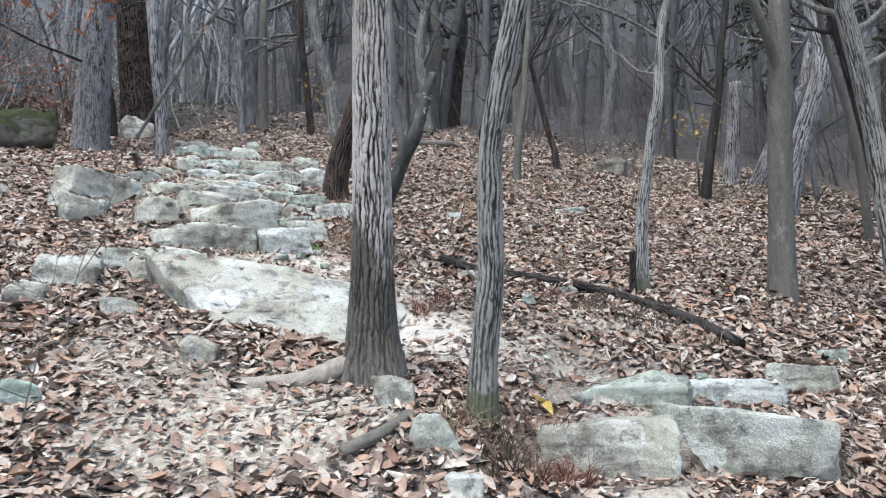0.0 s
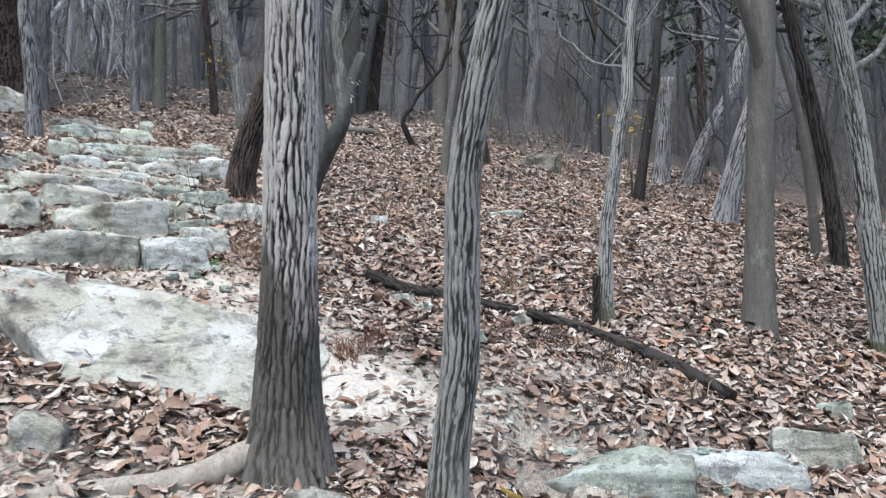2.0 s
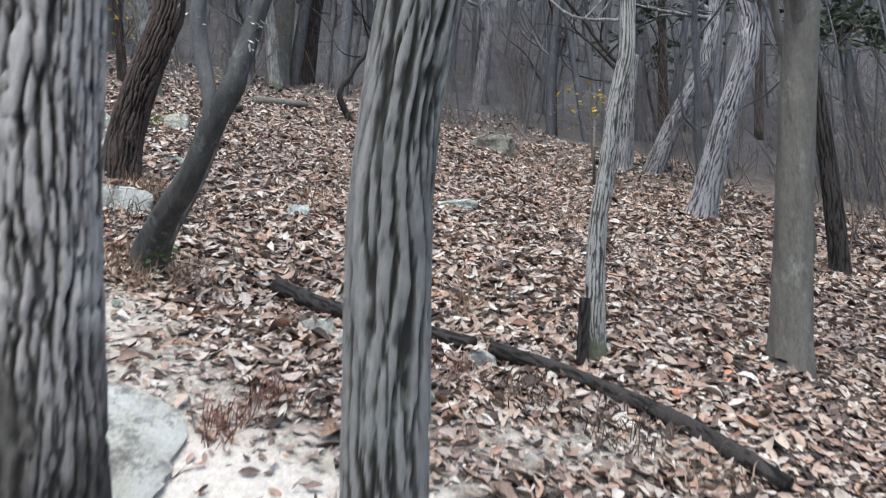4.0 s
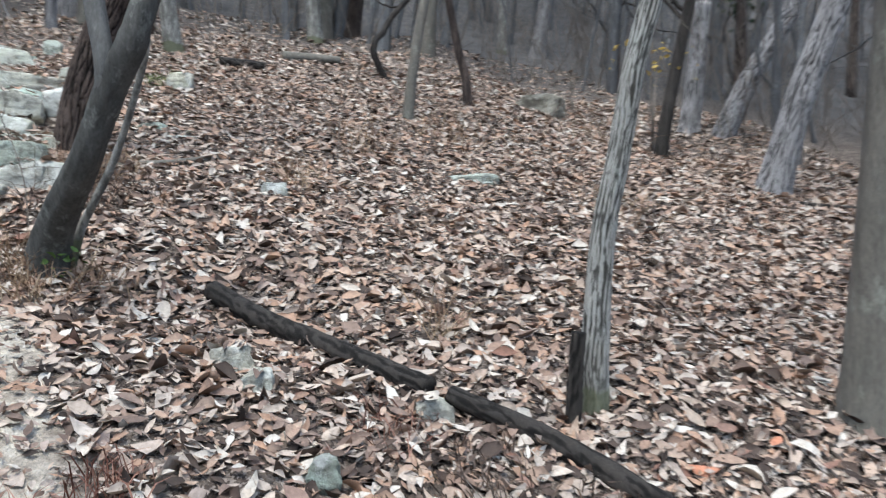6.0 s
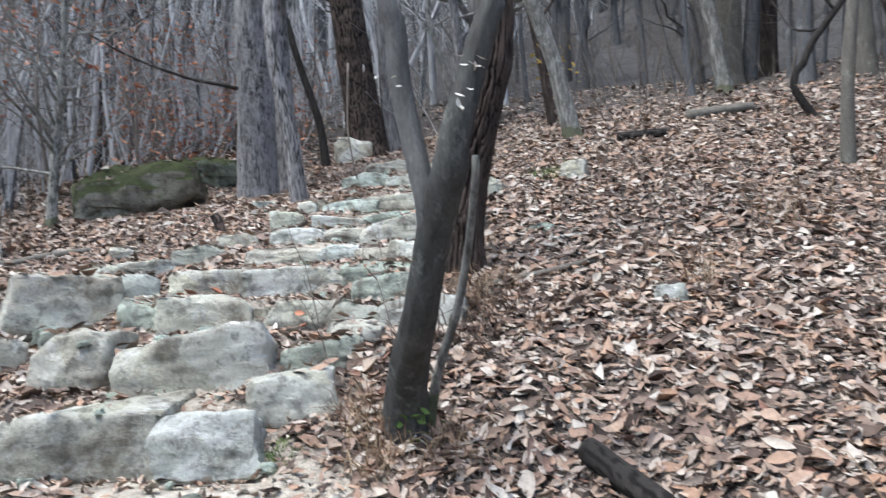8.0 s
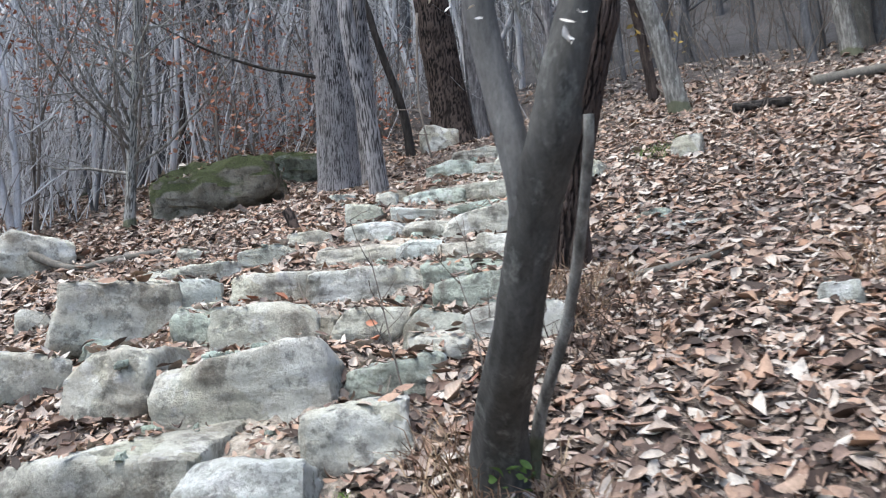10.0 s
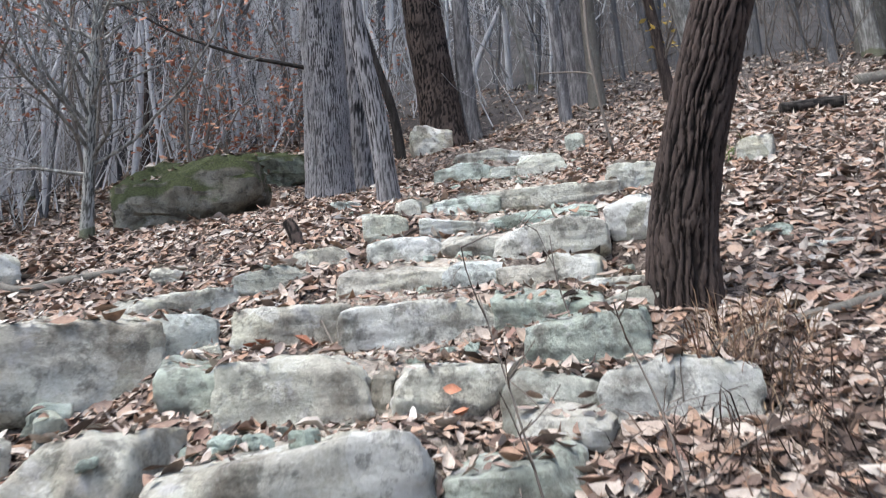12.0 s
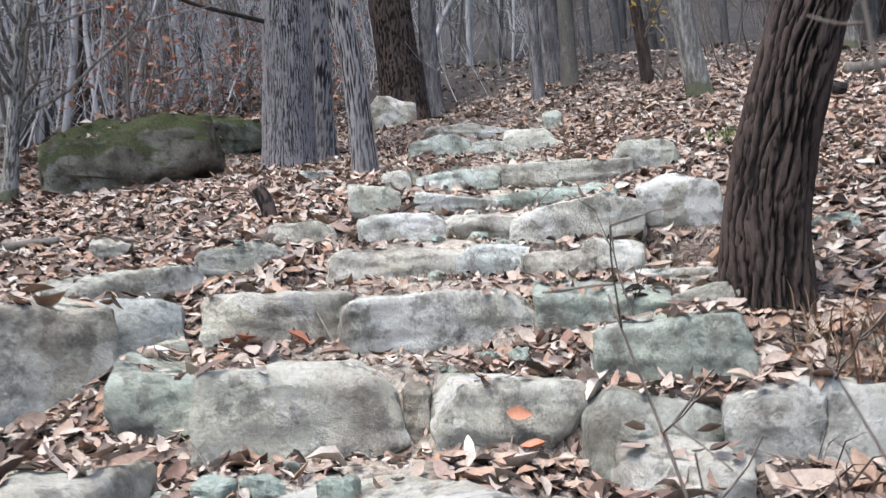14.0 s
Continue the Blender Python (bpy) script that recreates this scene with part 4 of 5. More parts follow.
def litter():
    rng = np.random.default_rng(4)
    near, far = [], []
    zones = ((-5.5, 4.6, 1.6, 8.6, 1350, near, 0.062), (-7.5, 6.0, 8.6, 13.0, 800, near, 0.064), (-12.0, -5.5, 4.0, 13.0, 260, far, 0.09),
             (4.6, 9.0, 3.0, 13.0, 280, far, 0.09), (-12.0, 7.0, 13.0, 16.5, 300, far, 0.085), (-10.0, 5.0, 16.5, 20.0, 70, far, 0.09),
             (-7.0, 7.0, -4.0, 1.6, 220, far, 0.085), (-12.0, -5.5, -2.0, 4.0, 120, far, 0.09), (4.6, 10.0, -2.0, 3.0, 120, far, 0.09))
    for x0, x1, y0, y1, density, out, size in zones:
        count_here = int((x1 - x0) * (y1 - y0) * density)
        for x, y, k, g in zip(rng.uniform(x0, x1, count_here), rng.uniform(y0, y1, count_here), rng.random(count_here), rng.normal(0, 0.40, count_here)):
            b = bareness(x, y) if out is near else 0.0
            if k < b * 0.85 - 0.10:
                continue
            place, normal, on_stone = drop(x, y)
            if on_stone and (k > (0.05 if trail_gap(x, y) < 1.0 and y < 6.0 else 0.32) or normal.z < 0.8):
                continue
            if normal.z < 0.5:
                continue
            if b > 0.35:
                g -= 0.5 if y > 6 else 0.3
            out.append((place, normal, size * math.exp(min(g, 0.7))))
    label = "thick carpet of dry curled brown and pink-beige leaves"
    tagged(leaf_mesh("leaf_litter", near, LEAF, True, rng), label, "leaves", kind="stuff")
    tagged(leaf_mesh("leaf_litter", far, LEAF, False, rng), label, "leaves", kind="stuff")


litter()


# ---- fallen wood ----
def on_ground(x, y, up=0.0):
    return Vector((x, y, drop(x, y)[0].z + up))


def fallen(name, points, r0, r1, mat, label, category, seed, sunk=0.3, relief=0.006, seg=20, stiff=False):
    """A log or branch that lies along points of the ground."""
    pts = [on_ground(x, y, (1 - sunk) * r0) for x, y in points]
    if stiff:
        for i, p in enumerate(pts):
            k = i / (len(pts) - 1)
            p.z = 0.25 * p.z + 0.75 * (pts[0].z * (1 - k) + pts[-1].z * k)
    origin = pts[0].copy()
    line = smooth_line([p - origin for p in pts], 0.035)
    t = Tube()
    n = len(line)
    t.sweep(line, [r0 + (r1 - r0) * i / n for i in range(n)], seg, relief, (0.022, 0.16), 0, seed)
    ob = t.make(name, mat)
    ob.location = origin
    return tagged(ob, label, category)


def fallen_wood():
    fallen("log", ((-0.05, 7.11), (0.22, 6.92), (0.58, 6.60), (0.98, 6.26)), 0.052, 0.044, BARK_BLACK, "blackened fallen log half sunk in dry leaves", "log", 3, stiff=True)
    fallen("log", ((1.05, 6.18), (1.35, 6.02), (1.58, 5.85), (1.80, 5.60), (2.02, 5.28)), 0.038, 0.046, BARK_BLACK, "thin dark fallen log bending downhill below a tree", "log", 8)
    fallen("fallen_branch", ((-1.28, 7.90), (-1.05, 8.33), (-0.75, 8.62), (-0.48, 8.90)), 0.020, 0.026, BARK_TAN, "brown fallen branch on the leaf slope", "branch", 5, relief=0.003, seg=12)
    fallen("fallen_branch", ((-6.7, 7.95), (-6.0, 8.22), (-5.55, 8.42), (-5.15, 8.60)), 0.042, 0.028, BARK_TAN, "long tan fallen pole lying in leaves beside the stairs", "branch", 6, relief=0.003, seg=14)
    fallen("log", ((-1.50, 13.15), (-1.20, 13.30), (-0.95, 13.35)), 0.07, 0.055, BARK_BLACK, "short dark log high on the leaf slope", "log", 9)
    fallen("log", ((-0.9, 14.55), (-0.5, 14.8), (-0.1, 15.0)), 0.085, 0.07, BARK_TAN, "pale weathered log high on the slope", "log", 10)
    fallen("fallen_branch", ((-0.66, 3.80), (-0.54, 3.88), (-0.40, 3.94)), 0.007, 0.012, BARK_TAN, "small dead stick beside a root", "branch", 11, relief=0.0, seg=8)
    fallen("driftwood", ((-0.33, 3.36), (-0.18, 3.44), (-0.05, 3.53)), 0.034, 0.026, BARK_TAN, "pale weathered piece of wood near the steps", "wood", 12)
    fallen("fallen_branch", ((4.7, 10.3), (5.6, 10.5), (6.8, 10.4)), 0.03, 0.02, BARK_BLACK, "dark fallen branch beyond the leaf slope", "branch", 13, seg=10)
    for x, y, dx, dy, hgt, r, mat, label in ((1.50, 6.13, 0.01, -0.06, 0.34, 0.026, BARK_BLACK, "charred black stub beside a slender tree"),
                                             (-3.80, 8.91, -0.10, -0.02, 0.17, 0.036, BARK_DARK, "short brown leaning stub behind a stone")):
        t = Tube()
        t.sweep(smooth_line([(0, 0, -0.06), (dx * 0.5, dy * 0.5, hgt * 0.5), (dx, dy, hgt)], 0.02), [r] * 200, 18, 0.008, (0.02, 0.14), 0.2, hgt * 9)
        ob = t.make("stub", mat)
        ob.location = on_ground(x, y)
        tagged(ob, label, "stump")
    # loose twigs strewn on the ground
    rng = random.Random(8)
    s = Sticks()
    for _ in range(260):
        x, y = rng.uniform(-5.5, 4.5), rng.uniform(2.0, 12.5)
        p = on_ground(x, y, 0.02)
        a = rng.uniform(0, 6.28)
        l = rng.uniform(0.12, 0.5)
        q = on_ground(x + l * math.cos(a), y + l * math.sin(a), 0.03)
        m = (p + q) / 2 + Vector((rng.gauss(0, 0.02), rng.gauss(0, 0.02), 0.015))
        r = rng.uniform(0.002, 0.006)
        s.stem([tuple(p), tuple(m), tuple(q)], [r, r * 0.8, r * 0.4], 5)
    tagged(mesh_object("twigs", s.verts, s.faces, TWIG, attrs={"ridge": s.ridge}), "thin dead twigs strewn over the leaves", "twigs", kind="stuff")


fallen_wood()


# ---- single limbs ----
def limb_part(parent, points, r0, r1, mat, name="branch", twigs=0, seed=1, label=""):
    base = parent.location
    line = smooth_line([Vector(p) - base for p in points], 0.05)
    n = len(line)
    t = Tube()
    t.sweep(line, [r0 + (r1 - r0) * i / n for i in range(n)], 10, 0.0, off=seed)
    rng = random.Random(seed)
    for _ in range(twigs):
        p = line[rng.randint(n // 3, n - 1)]
        t.limb(rng, p, (rng.gauss(0, 1), rng.gauss(0, 1), rng.gauss(0.3, 0.5)), rng.uniform(0.2, 0.55), r1 * 0.7, 1, 4, 0.25, 0.1, 2)
    return t.make(name, mat, parent, label)


def leaf_sprig(name, spots, mat, parent, seed, label=""):
    rng = np.random.default_rng(seed)
    base = parent.location if parent else Vector()
    ob = leaf_mesh(name, [(Vector(p) - base, Vector(rng.normal(0, 1, 3)), size) for p, size in spots], mat, True, rng)
    if parent:
        ob.parent = parent
    return tagged(ob, label) if label else ob


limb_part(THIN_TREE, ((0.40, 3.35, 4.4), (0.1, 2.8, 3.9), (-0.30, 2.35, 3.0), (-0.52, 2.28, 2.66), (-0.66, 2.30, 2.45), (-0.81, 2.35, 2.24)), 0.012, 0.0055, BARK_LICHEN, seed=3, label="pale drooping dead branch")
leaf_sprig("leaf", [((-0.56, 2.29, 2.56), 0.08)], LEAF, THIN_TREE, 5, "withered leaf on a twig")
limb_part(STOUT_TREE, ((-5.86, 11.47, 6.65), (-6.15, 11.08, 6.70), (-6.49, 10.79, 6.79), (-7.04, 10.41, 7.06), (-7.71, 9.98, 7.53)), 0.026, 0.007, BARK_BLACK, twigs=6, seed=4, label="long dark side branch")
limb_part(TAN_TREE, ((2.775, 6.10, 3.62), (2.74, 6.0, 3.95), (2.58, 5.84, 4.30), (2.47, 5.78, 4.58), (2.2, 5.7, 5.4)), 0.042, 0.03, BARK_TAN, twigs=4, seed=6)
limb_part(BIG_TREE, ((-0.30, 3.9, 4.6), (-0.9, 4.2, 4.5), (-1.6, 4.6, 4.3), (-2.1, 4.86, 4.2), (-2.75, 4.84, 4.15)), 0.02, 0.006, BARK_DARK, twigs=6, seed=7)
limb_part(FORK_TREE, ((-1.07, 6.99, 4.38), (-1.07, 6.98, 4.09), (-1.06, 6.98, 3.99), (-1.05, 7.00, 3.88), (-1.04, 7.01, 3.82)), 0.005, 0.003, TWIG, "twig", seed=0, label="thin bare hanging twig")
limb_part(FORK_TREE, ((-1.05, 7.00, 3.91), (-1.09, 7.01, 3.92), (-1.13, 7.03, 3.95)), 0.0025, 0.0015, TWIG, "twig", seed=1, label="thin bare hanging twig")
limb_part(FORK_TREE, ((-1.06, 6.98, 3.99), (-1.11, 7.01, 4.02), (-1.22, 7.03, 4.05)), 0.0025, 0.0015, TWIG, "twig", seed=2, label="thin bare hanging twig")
SPRIG = random.Random(12)
for fx, fy, fz, number in ((-0.155, 6.35, 3.80, 5), (-0.16, 6.38, 3.93, 4), (-0.11, 6.40, 3.94, 4), (-0.40, 6.35, 3.92, 2), (-0.47, 6.31, 4.0, 2)):
    for k in range(number):
        leaf_sprig("bracket_fungus", [((fx + SPRIG.gauss(0, 0.012), fy + SPRIG.gauss(0, 0.01), fz + SPRIG.gauss(0, 0.02)), SPRIG.uniform(0.022, 0.042))], FUNGUS, FORK_TREE, int(fz * 100 + fx * 10) + k, "white papery bracket fungus")
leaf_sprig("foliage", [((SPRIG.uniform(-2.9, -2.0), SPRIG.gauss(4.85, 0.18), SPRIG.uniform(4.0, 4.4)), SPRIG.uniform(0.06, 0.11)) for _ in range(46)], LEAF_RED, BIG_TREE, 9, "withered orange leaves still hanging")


def leafy_sapling(x, y, height, spread, lift, leaves, mat, label, seed):
    rng = random.Random(seed)
    root = tagged(new("sapling"), label, "tree", "saplings with leaves")
    root.location = on_ground(x, y, -0.05)
    t = Tube()
    spots = []
    for k in range(3):
        line = smooth_line([(0.05 * k, 0, 0), (rng.gauss(0, 0.15), rng.gauss(0, 0.15), height * 0.45), (rng.gauss(0, 0.3), rng.gauss(0, 0.3), height)], 0.12)
        t.sweep(line, [0.022 * (1 - 0.7 * i / len(line)) for i in range(len(line))], 8, 0.0, off=k)
        for p in line[len(line) // 4::2]:
            a = rng.uniform(0, 6.28)
            t.limb(rng, p, (math.cos(a), math.sin(a), 0.3), rng.uniform(0.4, 1.0) * spread, 0.007, 1, 4, 0.25, 0.1, 3)
    t.make("trunk", TWIG, root)
    for _ in range(leaves):
        a, r = rng.uniform(0, 6.28), spread * rng.random() ** 0.6
        spots.append((root.location + Vector((r * math.cos(a), r * math.sin(a), rng.uniform(lift, height * 1.05))), rng.uniform(0.06, 0.12)))
    leaf_sprig("foliage", spots, mat, root, seed)
    return root


leafy_sapling(-8.0, 11.35, 2.6, 0.8, 0.4, 260, LEAF_RED, "slim sapling still holding withered orange leaves", 21)
leafy_sapling(-8.9, 9.3, 3.2, 0.9, 1.5, 300, LEAF_RED, "tall sapling with orange-brown leaves near its top", 22)
for k, (sx, sy, sh, low_leaf, number) in enumerate(((-9.3, 14.3, 2.6, 0.2, 260), (-10.8, 12.6, 2.8, 0.3, 200), (-8.6, 15.6, 2.2, 0.2, 180), (-7.9, 10.0, 3.4, 2.0, 200), (-11.6, 10.6, 3.6, 1.4, 200), (-7.6, 13.4, 1.3, 0.1, 220), (-8.6, 12.5, 1.2, 0.1, 200), (-12.5, 14.5, 2.4, 0.2, 300))):
    leafy_sapling(sx, sy, sh, 0.9, low_leaf, number, LEAF_RED, "bushy sapling still holding rust-orange leaves", 700 + k)
leafy_sapling(-9.6, 12.9, 2.4, 0.8, 0.5, 200, LEAF_RED, "small sapling with scattered rust-coloured leaves", 23)
leafy_sapling(4.3, 13.3, 1.6, 0.6, 1.0, 46, LEAF_YELLOW, "small sapling with yellowed leaves beside a dark tree", 24)
leafy_sapling(-3.0, 15.3, 1.3, 0.5, 0.7, 34, LEAF_YELLOW, "thin sapling with a few yellow leaves", 25)


# ---- grass, shoots and single leaves ----
def tuft(x, y, blades, height, spread, mat, label, seed, droop=0.5):
    rng = random.Random(seed)
    base = on_ground(x, y, -0.01)
    verts, faces = [], []
    for _ in range(blades):
        a = rng.uniform(0, 6.28)
        r = spread * rng.random() ** 0.7
        gx, gy = x + r * math.cos(a), y + r * math.sin(a)
        p = on_ground(gx, gy, -0.005) - base
        l = height * rng.uniform(0.5, 1.1)
        lean = Vector((rng.gauss(0, 0.5), rng.gauss(-0.2, 0.5), 1)).normalized()
        side = lean.cross(Vector((rng.gauss(0, 1), rng.gauss(0, 1), 0.2))).normalized() * rng.uniform(0.0016, 0.0035)
        m = p + lean * l * 0.6
        e = m + (lean + Vector((lean.x, lean.y, -droop))) * l * 0.4
        i = len(verts)
        verts += [p - side, p + side, m + side * 0.8, m - side * 0.8, e]
        faces += [(i, i + 1, i + 2, i + 3), (i + 3, i + 2, i + 4)]
    ob = mesh_object("dry_grass", verts, faces, mat)
    ob.location = base
    return tagged(ob, label, "grass", kind="stuff")


RUST = leaf_material("rust-red dead stems", (0.0, (0.10, 0.04, 0.028)), (0.5, (0.22, 0.10, 0.07)), (1.0, (0.34, 0.20, 0.15)))
DARK_STEMS = leaf_material("dark dead stems", (0.0, (0.03, 0.021, 0.017)), (0.6, (0.09, 0.062, 0.048)), (1.0, (0.20, 0.14, 0.10)))
for i, (x, y, n, hgt, sp, mat, label) in enumerate((
        (-1.02, 7.55, 120, 0.20, 0.26, DARK_STEMS, "tangle of dark dead stems beside the stairs"), (-0.75, 7.75, 150, 0.22, 0.28, DARK_STEMS, "tangle of dark dead stems beside the stairs"), (-0.95, 8.10, 130, 0.20, 0.25, DARK_STEMS, "tangle of dark dead stems beside the stairs"),
        (-0.11, 5.36, 90, 0.17, 0.10, RUST, "tuft of rust-red dead grass on the path bank"), (0.06, 5.56, 90, 0.16, 0.12, RUST, "tuft of rust-red dead grass on the path bank"),
        (-0.92, 6.90, 130, 0.22, 0.16, GRASS_DRY, "dry brown grass round the foot of a tree"), (-0.72, 6.72, 130, 0.18, 0.17, GRASS_DRY, "dry brown grass round the foot of a tree"),
        (-0.52, 6.92, 90, 0.20, 0.16, GRASS_DRY, "dry brown grass round the foot of a tree"), (0.48, 3.62, 160, 0.15, 0.17, GRASS_DRY, "dry grass and needles hanging over a small bank"),
        (0.36, 3.42, 120, 0.20, 0.14, DARK_STEMS, "dark dead stems hanging over a small bank"), (0.62, 3.48, 110, 0.18, 0.14, RUST, "rust-brown dead grass on a small bank"), (0.20, 3.52, 90, 0.16, 0.12, GRASS_DRY, "dry grass and needles hanging over a small bank"),
        (1.15, 5.80, 110, 0.15, 0.20, DARK_STEMS, "dark dead stems on the bank below a log"), (1.50, 5.62, 110, 0.15, 0.20, DARK_STEMS, "dark dead stems on the bank below a log"), (0.85, 6.0, 80, 0.14, 0.18, RUST, "rust-brown dead grass below a log"), (1.75, 5.35, 80, 0.14, 0.16, GRASS_DRY, "dry grass below a log"),
        (-1.05, 8.35, 130, 0.20, 0.22, GRASS_DRY, "dry grass beside a cracked dark trunk"), (-1.0, 7.95, 110, 0.22, 0.20, GRASS_DRY, "dry grass beside the stairs"),
        (-1.75, 11.4, 120, 0.16, 0.22, LEAF_GREEN, "patch of green moss and grass on the slope"), (-1.12, 6.58, 60, 0.07, 0.10, LEAF_GREEN, "small green seedlings beside the stairs"),
        (0.15, 8.55, 40, 0.45, 0.16, GRASS_DRY, "thin upright dead stems on the slope"), (0.55, 9.8, 60, 0.5, 0.3, GRASS_DRY, "thin upright dead stems on the slope"), (1.3, 10.6, 70, 0.5, 0.35, GRASS_DRY, "thin upright dead stems on the slope"),
        (2.6, 9.2, 60, 0.4, 0.4, GRASS_DRY, "thin upright dead stems on the slope"), (1.05, 6.75, 24, 0.5, 0.06, GRASS_DRY, "thin upright dead stems on the slope"), (3.2, 12.2, 90, 0.5, 0.7, GRASS_DRY, "thin upright dead stems on the slope"))):
    tuft(x, y, n, hgt, sp, mat, label, 300 + i)


def shoot(x, y, height, seed, label, lean=(0, 0)):
    """A thin bare seedling stem with a few twigs."""
    rng = random.Random(seed)
    t = Tube()
    line = smooth_line([(0, 0, -0.03), (lean[0] * 0.4 + rng.gauss(0, 0.03), lean[1] * 0.4, height * 0.5), (lean[0], lean[1], height)], 0.06)
    t.sweep(line, [0.0045 * (1 - 0.6 * i / len(line)) for i in range(len(line))], 6, 0.0, off=seed)
    for p in line[len(line) // 3::3]:
        t.limb(rng, p, (rng.gauss(0, 1), rng.gauss(0, 1), 0.6), rng.uniform(0.12, 0.35), 0.003, 1, 3, 0.2, 0.1, 2)
    ob = t.make("shoot", TWIG)
    ob.location = on_ground(x, y)
    return tagged(ob, label, "sapling", "bare shoots")


for i, (x, y, hgt, lx, ly) in enumerate(((-1.52, 2.98, 0.85, 0.10, 0.05), (-1.95, 4.1, 0.7, 0.12, 0.0), (-1.28, 7.12, 0.62, -0.22, 0.05), (-0.98, 7.22, 0.55, -0.18, 0.08), (-1.7, 8.3, 0.4, -0.1, 0.0),
                                         (-0.15, 8.95, 0.7, -0.15, 0.1), (0.35, 9.3, 0.8, 0.1, 0.0), (0.9, 10.0, 0.9, -0.1, 0.1), (-0.6, 9.9, 0.7, 0.1, 0.1), (2.2, 9.9, 0.8, 0.05, 0.0), (3.0, 8.6, 0.6, 0.1, 0.0), (0.3, 12.2, 1.0, 0.1, 0.0), (-0.9, 11.8, 0.9, 0.0, 0.0))):
    shoot(x, y, hgt, 500 + i, "thin bare shoot rising out of the leaves", (lx, ly))


def big_leaf(x, y, size, mat, label, up=0.02, seed=1):
    p, n, _ = drop(x, y)
    ob = leaf_mesh("fallen_leaf", [(Vector((0, 0, 0)), n, size)], mat, True, np.random.default_rng(seed))
    ob.location = p + Vector((0, 0, up))
    return tagged(ob, label, "leaf", "single leaves")


PALE_LEAF = leaf_material("bleached leaf", (0.0, (0.62, 0.56, 0.50)), (1.0, (0.70, 0.66, 0.60)))
for i, (x, y, size, mat, label) in enumerate(((-1.80, 7.56, 0.075, LEAF_RED, "large orange oak leaf on a stone step"), (-1.86, 7.60, 0.07, LEAF_RED, "large orange oak leaf on a stone step"), (-1.95, 7.50, 0.07, PALE_LEAF, "bleached pale leaf against a stone step"),
                                              (0.56, 4.22, 0.13, LEAF_YELLOW, "yellow leaf beside the low steps"), (0.60, 4.15, 0.12, LEAF_YELLOW, "yellow leaf beside the low steps"), (-0.50, 6.98, 0.13, LEAF, "large beige oak leaf near a tree foot"),
                                              (-0.42, 7.33, 0.10, PALE_LEAF, "bleached pale leaf on the slope"), (-3.0, 7.75, 0.11, LEAF_RED, "rust-red leaf on a step"), (-2.75, 7.80, 0.10, LEAF_RED, "rust-red leaf on a step"),
                                              (-2.9, 7.72, 0.10, LEAF_RED, "rust-red leaf on a step"), (1.9, 5.9, 0.11, LEAF_RED, "large orange-brown leaf below a log"), (2.2, 6.0, 0.11, LEAF_RED, "large orange-brown leaf below a log"))):
    big_leaf(x, y, size, mat, label, 0.02, 60 + i)

IVY = random.Random(3)
ivy = tagged(new("ivy_shoot"), "bright green young leaves at a tree foot", "plant")
ivy.location = on_ground(-0.66, 6.86)
leaf_sprig("foliage", [((-0.66 + IVY.gauss(0, 0.05), 6.86 + IVY.gauss(0, 0.04), ivy.location.z + IVY.uniform(0.02, 0.16)), IVY.uniform(0.03, 0.055)) for _ in range(22)], LEAF_GREEN, ivy, 14)


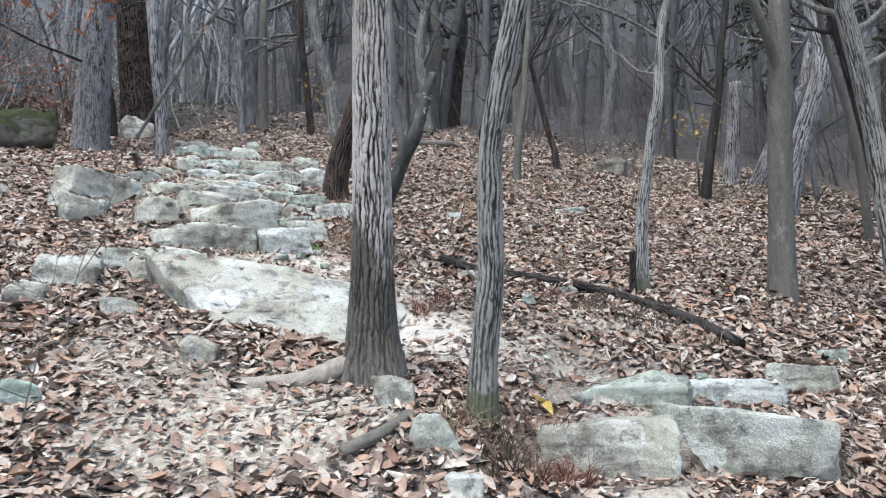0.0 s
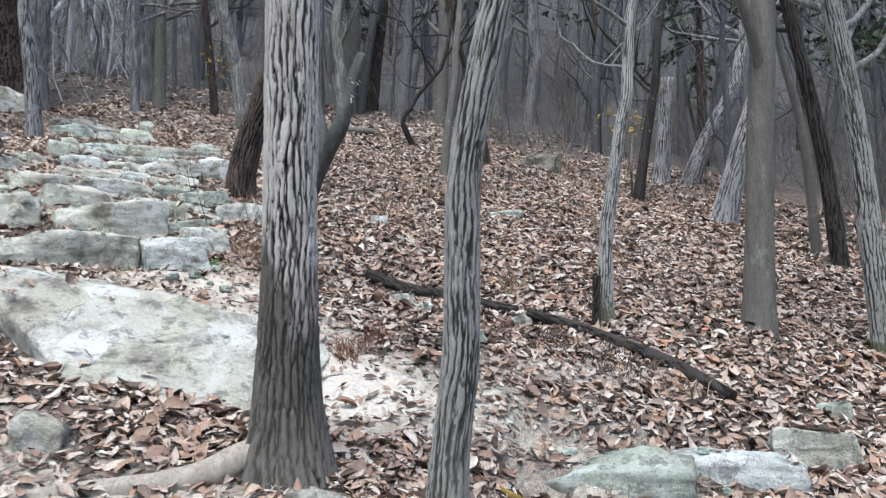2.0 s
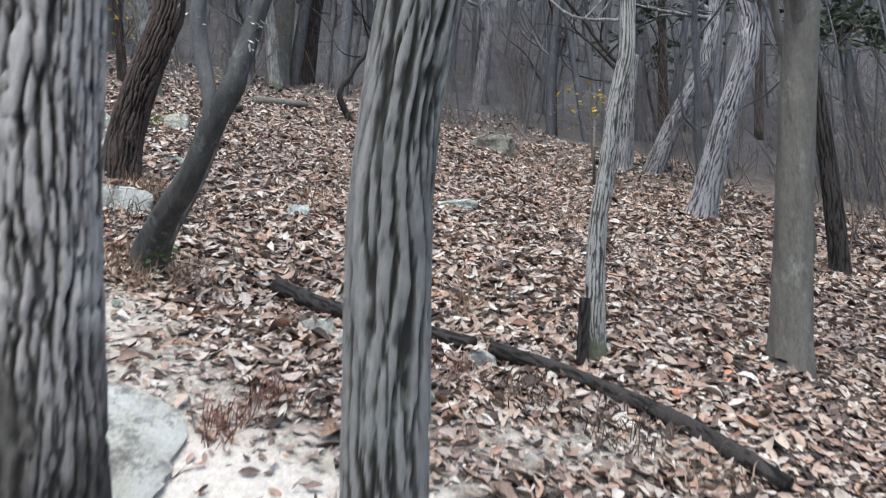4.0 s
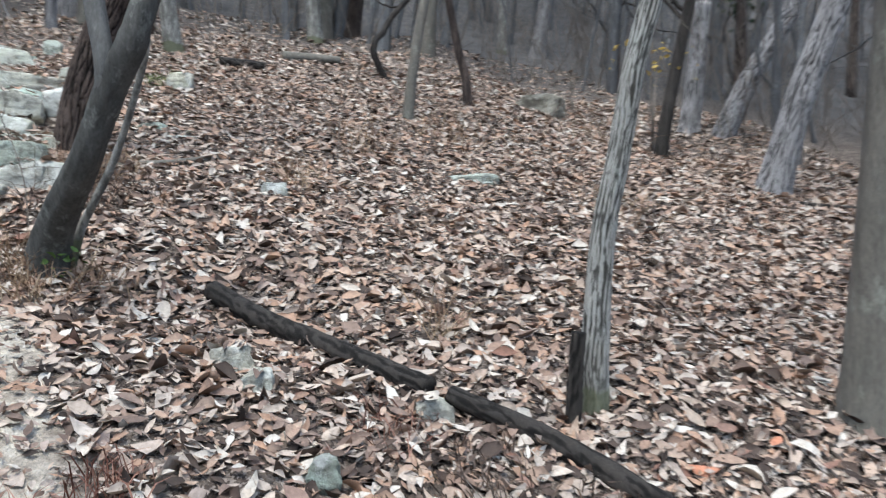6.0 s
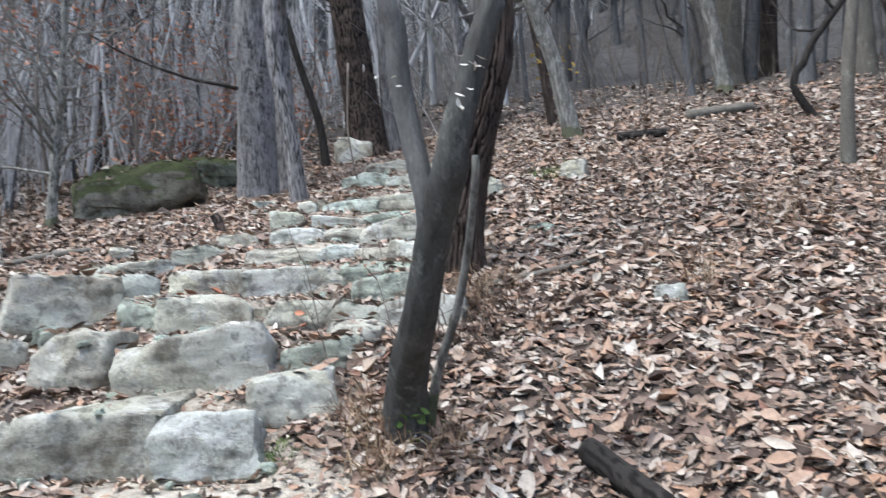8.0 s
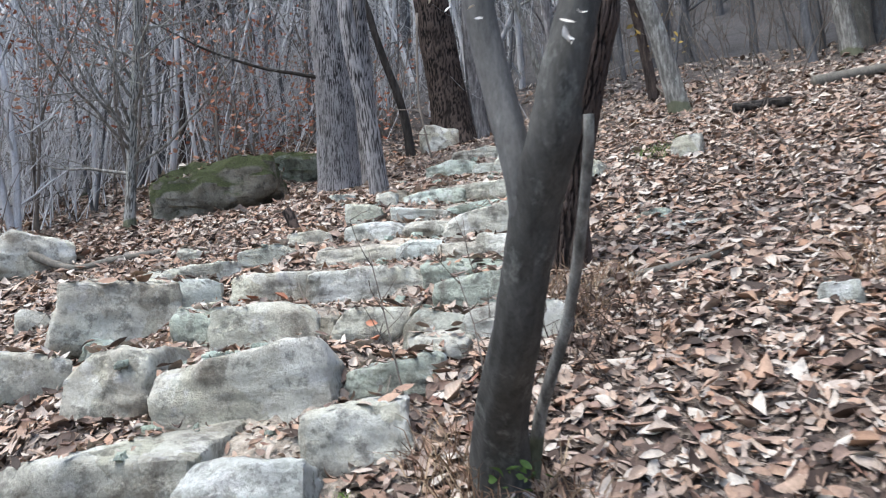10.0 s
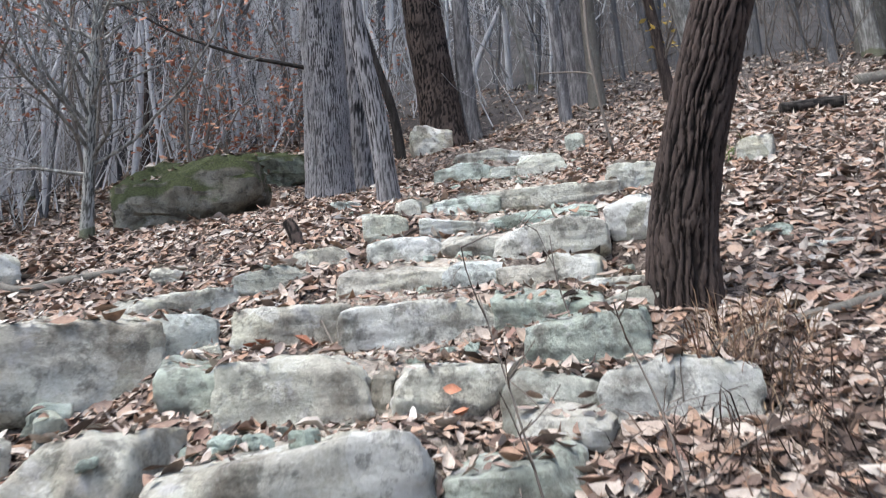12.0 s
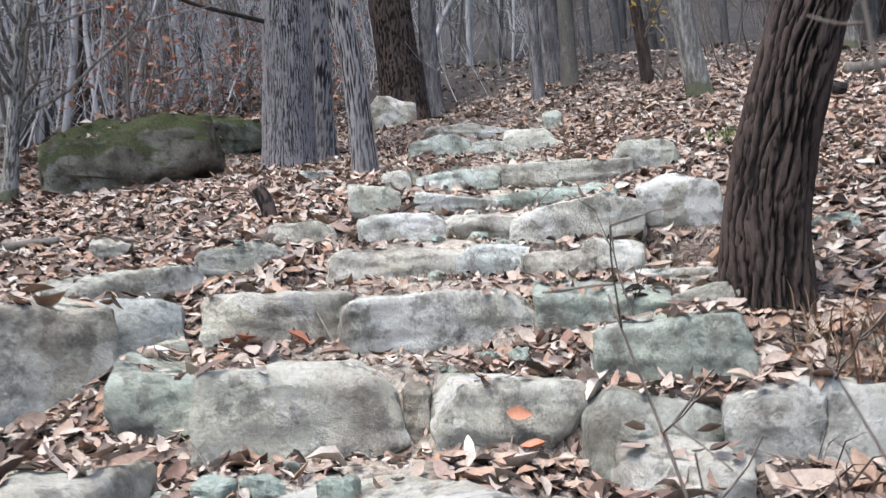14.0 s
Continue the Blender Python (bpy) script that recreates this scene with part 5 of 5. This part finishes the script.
# ---- small chips of stone along the stairs and the path ----
def rubble():
    rng = random.Random(19)
    verts, faces = [], []
    for _ in range(150):
        (ax, ay), (bx, by) = rng.choice(list(zip(TRAIL[1:], TRAIL[2:])))
        k, side = rng.random(), rng.gauss(0, 0.65)
        x, y = ax + (bx - ax) * k + side, ay + (by - ay) * k - 0.3 * side
        if bareness(x, y) > 0.5 and y < 6:
            continue
        place, normal, on_stone = drop(x, y)
        if on_stone and rng.random() < 0.7:
            continue
        size = rng.uniform(0.025, 0.085)
        me = stone_mesh("chip", size, size * rng.uniform(0.6, 1.0), size * rng.uniform(0.45, 0.8), 0.3, rng.randint(1, 9999), STONE, 2, 5)
        m = pose(*place, 0, 0, rng.uniform(0, 360))
        i = len(verts)
        verts += [tuple(m @ v.co) for v in me.vertices]
        faces += [tuple(i + j for j in p.vertices) for p in me.polygons]
        bpy.data.meshes.remove(me)
    tagged(mesh_object("rubble", verts, faces, STONE, smooth=False), "small grey stone chips strewn along the path", "stones", kind="stuff")


rubble()

# ---- dark pines far back in the wood ----
NEEDLES = leaf_material("dark pine needles", (0.0, (0.018, 0.030, 0.016)), (0.5, (0.035, 0.055, 0.028)), (1.0, (0.06, 0.08, 0.042)))


def pine(x, y, height, seed):
    rng = random.Random(seed)
    root = tagged(new("pine"), "dark green pine standing back in the bare wood", "tree", "pines")
    root.location = (x, y, lie(x, y) - 0.1)
    t = Tube()
    line = smooth_line([(0, 0, 0), (rng.gauss(0, 0.2), rng.gauss(0, 0.2), height * 0.5), (rng.gauss(0, 0.4), rng.gauss(0, 0.4), height)], 0.4)
    t.sweep(line, [0.13 * (1 - 0.85 * i / len(line)) for i in range(len(line))], 9, 0.0, off=seed)
    spots = []
    for _ in range(26):
        k = rng.uniform(0.32, 1.0)
        p = line[min(len(line) - 1, int(k * len(line)))]
        a = rng.uniform(0, 6.28)
        l = (1.15 - k) * height * 0.30 + 0.3
        tip = p + Vector((math.cos(a) * l, math.sin(a) * l, rng.uniform(-0.1, 0.35) * l))
        t.sweep([p, (p + tip) / 2 + Vector((0, 0, 0.06)), tip], [0.022, 0.014, 0.005], 5, 0.0, cap=False)
        for _ in range(46):
            q = p.lerp(tip, rng.uniform(0.35, 1.05))
            spots.append((root.location + q + Vector((rng.gauss(0, 0.16), rng.gauss(0, 0.16), rng.gauss(0.04, 0.09))), rng.uniform(0.16, 0.30)))
    t.make("trunk", BARK_DARK, root)
    base = root.location
    nrng = np.random.default_rng(seed)
    crown = leaf_mesh("crown", [(p - base, Vector(nrng.normal(0, 1, 3)), size) for p, size in spots], NEEDLES, False, nrng)
    crown.parent = root
    tagged(crown, kind="stuff")


for i, (x, y, hgt) in enumerate(((7.5, 17.5, 8.0), (10.5, 13.5, 8.5), (5.0, 25.0, 9.0), (12.0, 21.0, 9.0), (-16.0, 21.0, 9.0), (0.5, 29.0, 9.0), (-6.0, 31.0, 9.0))):
    pine(x, y, hgt, 900 + i)
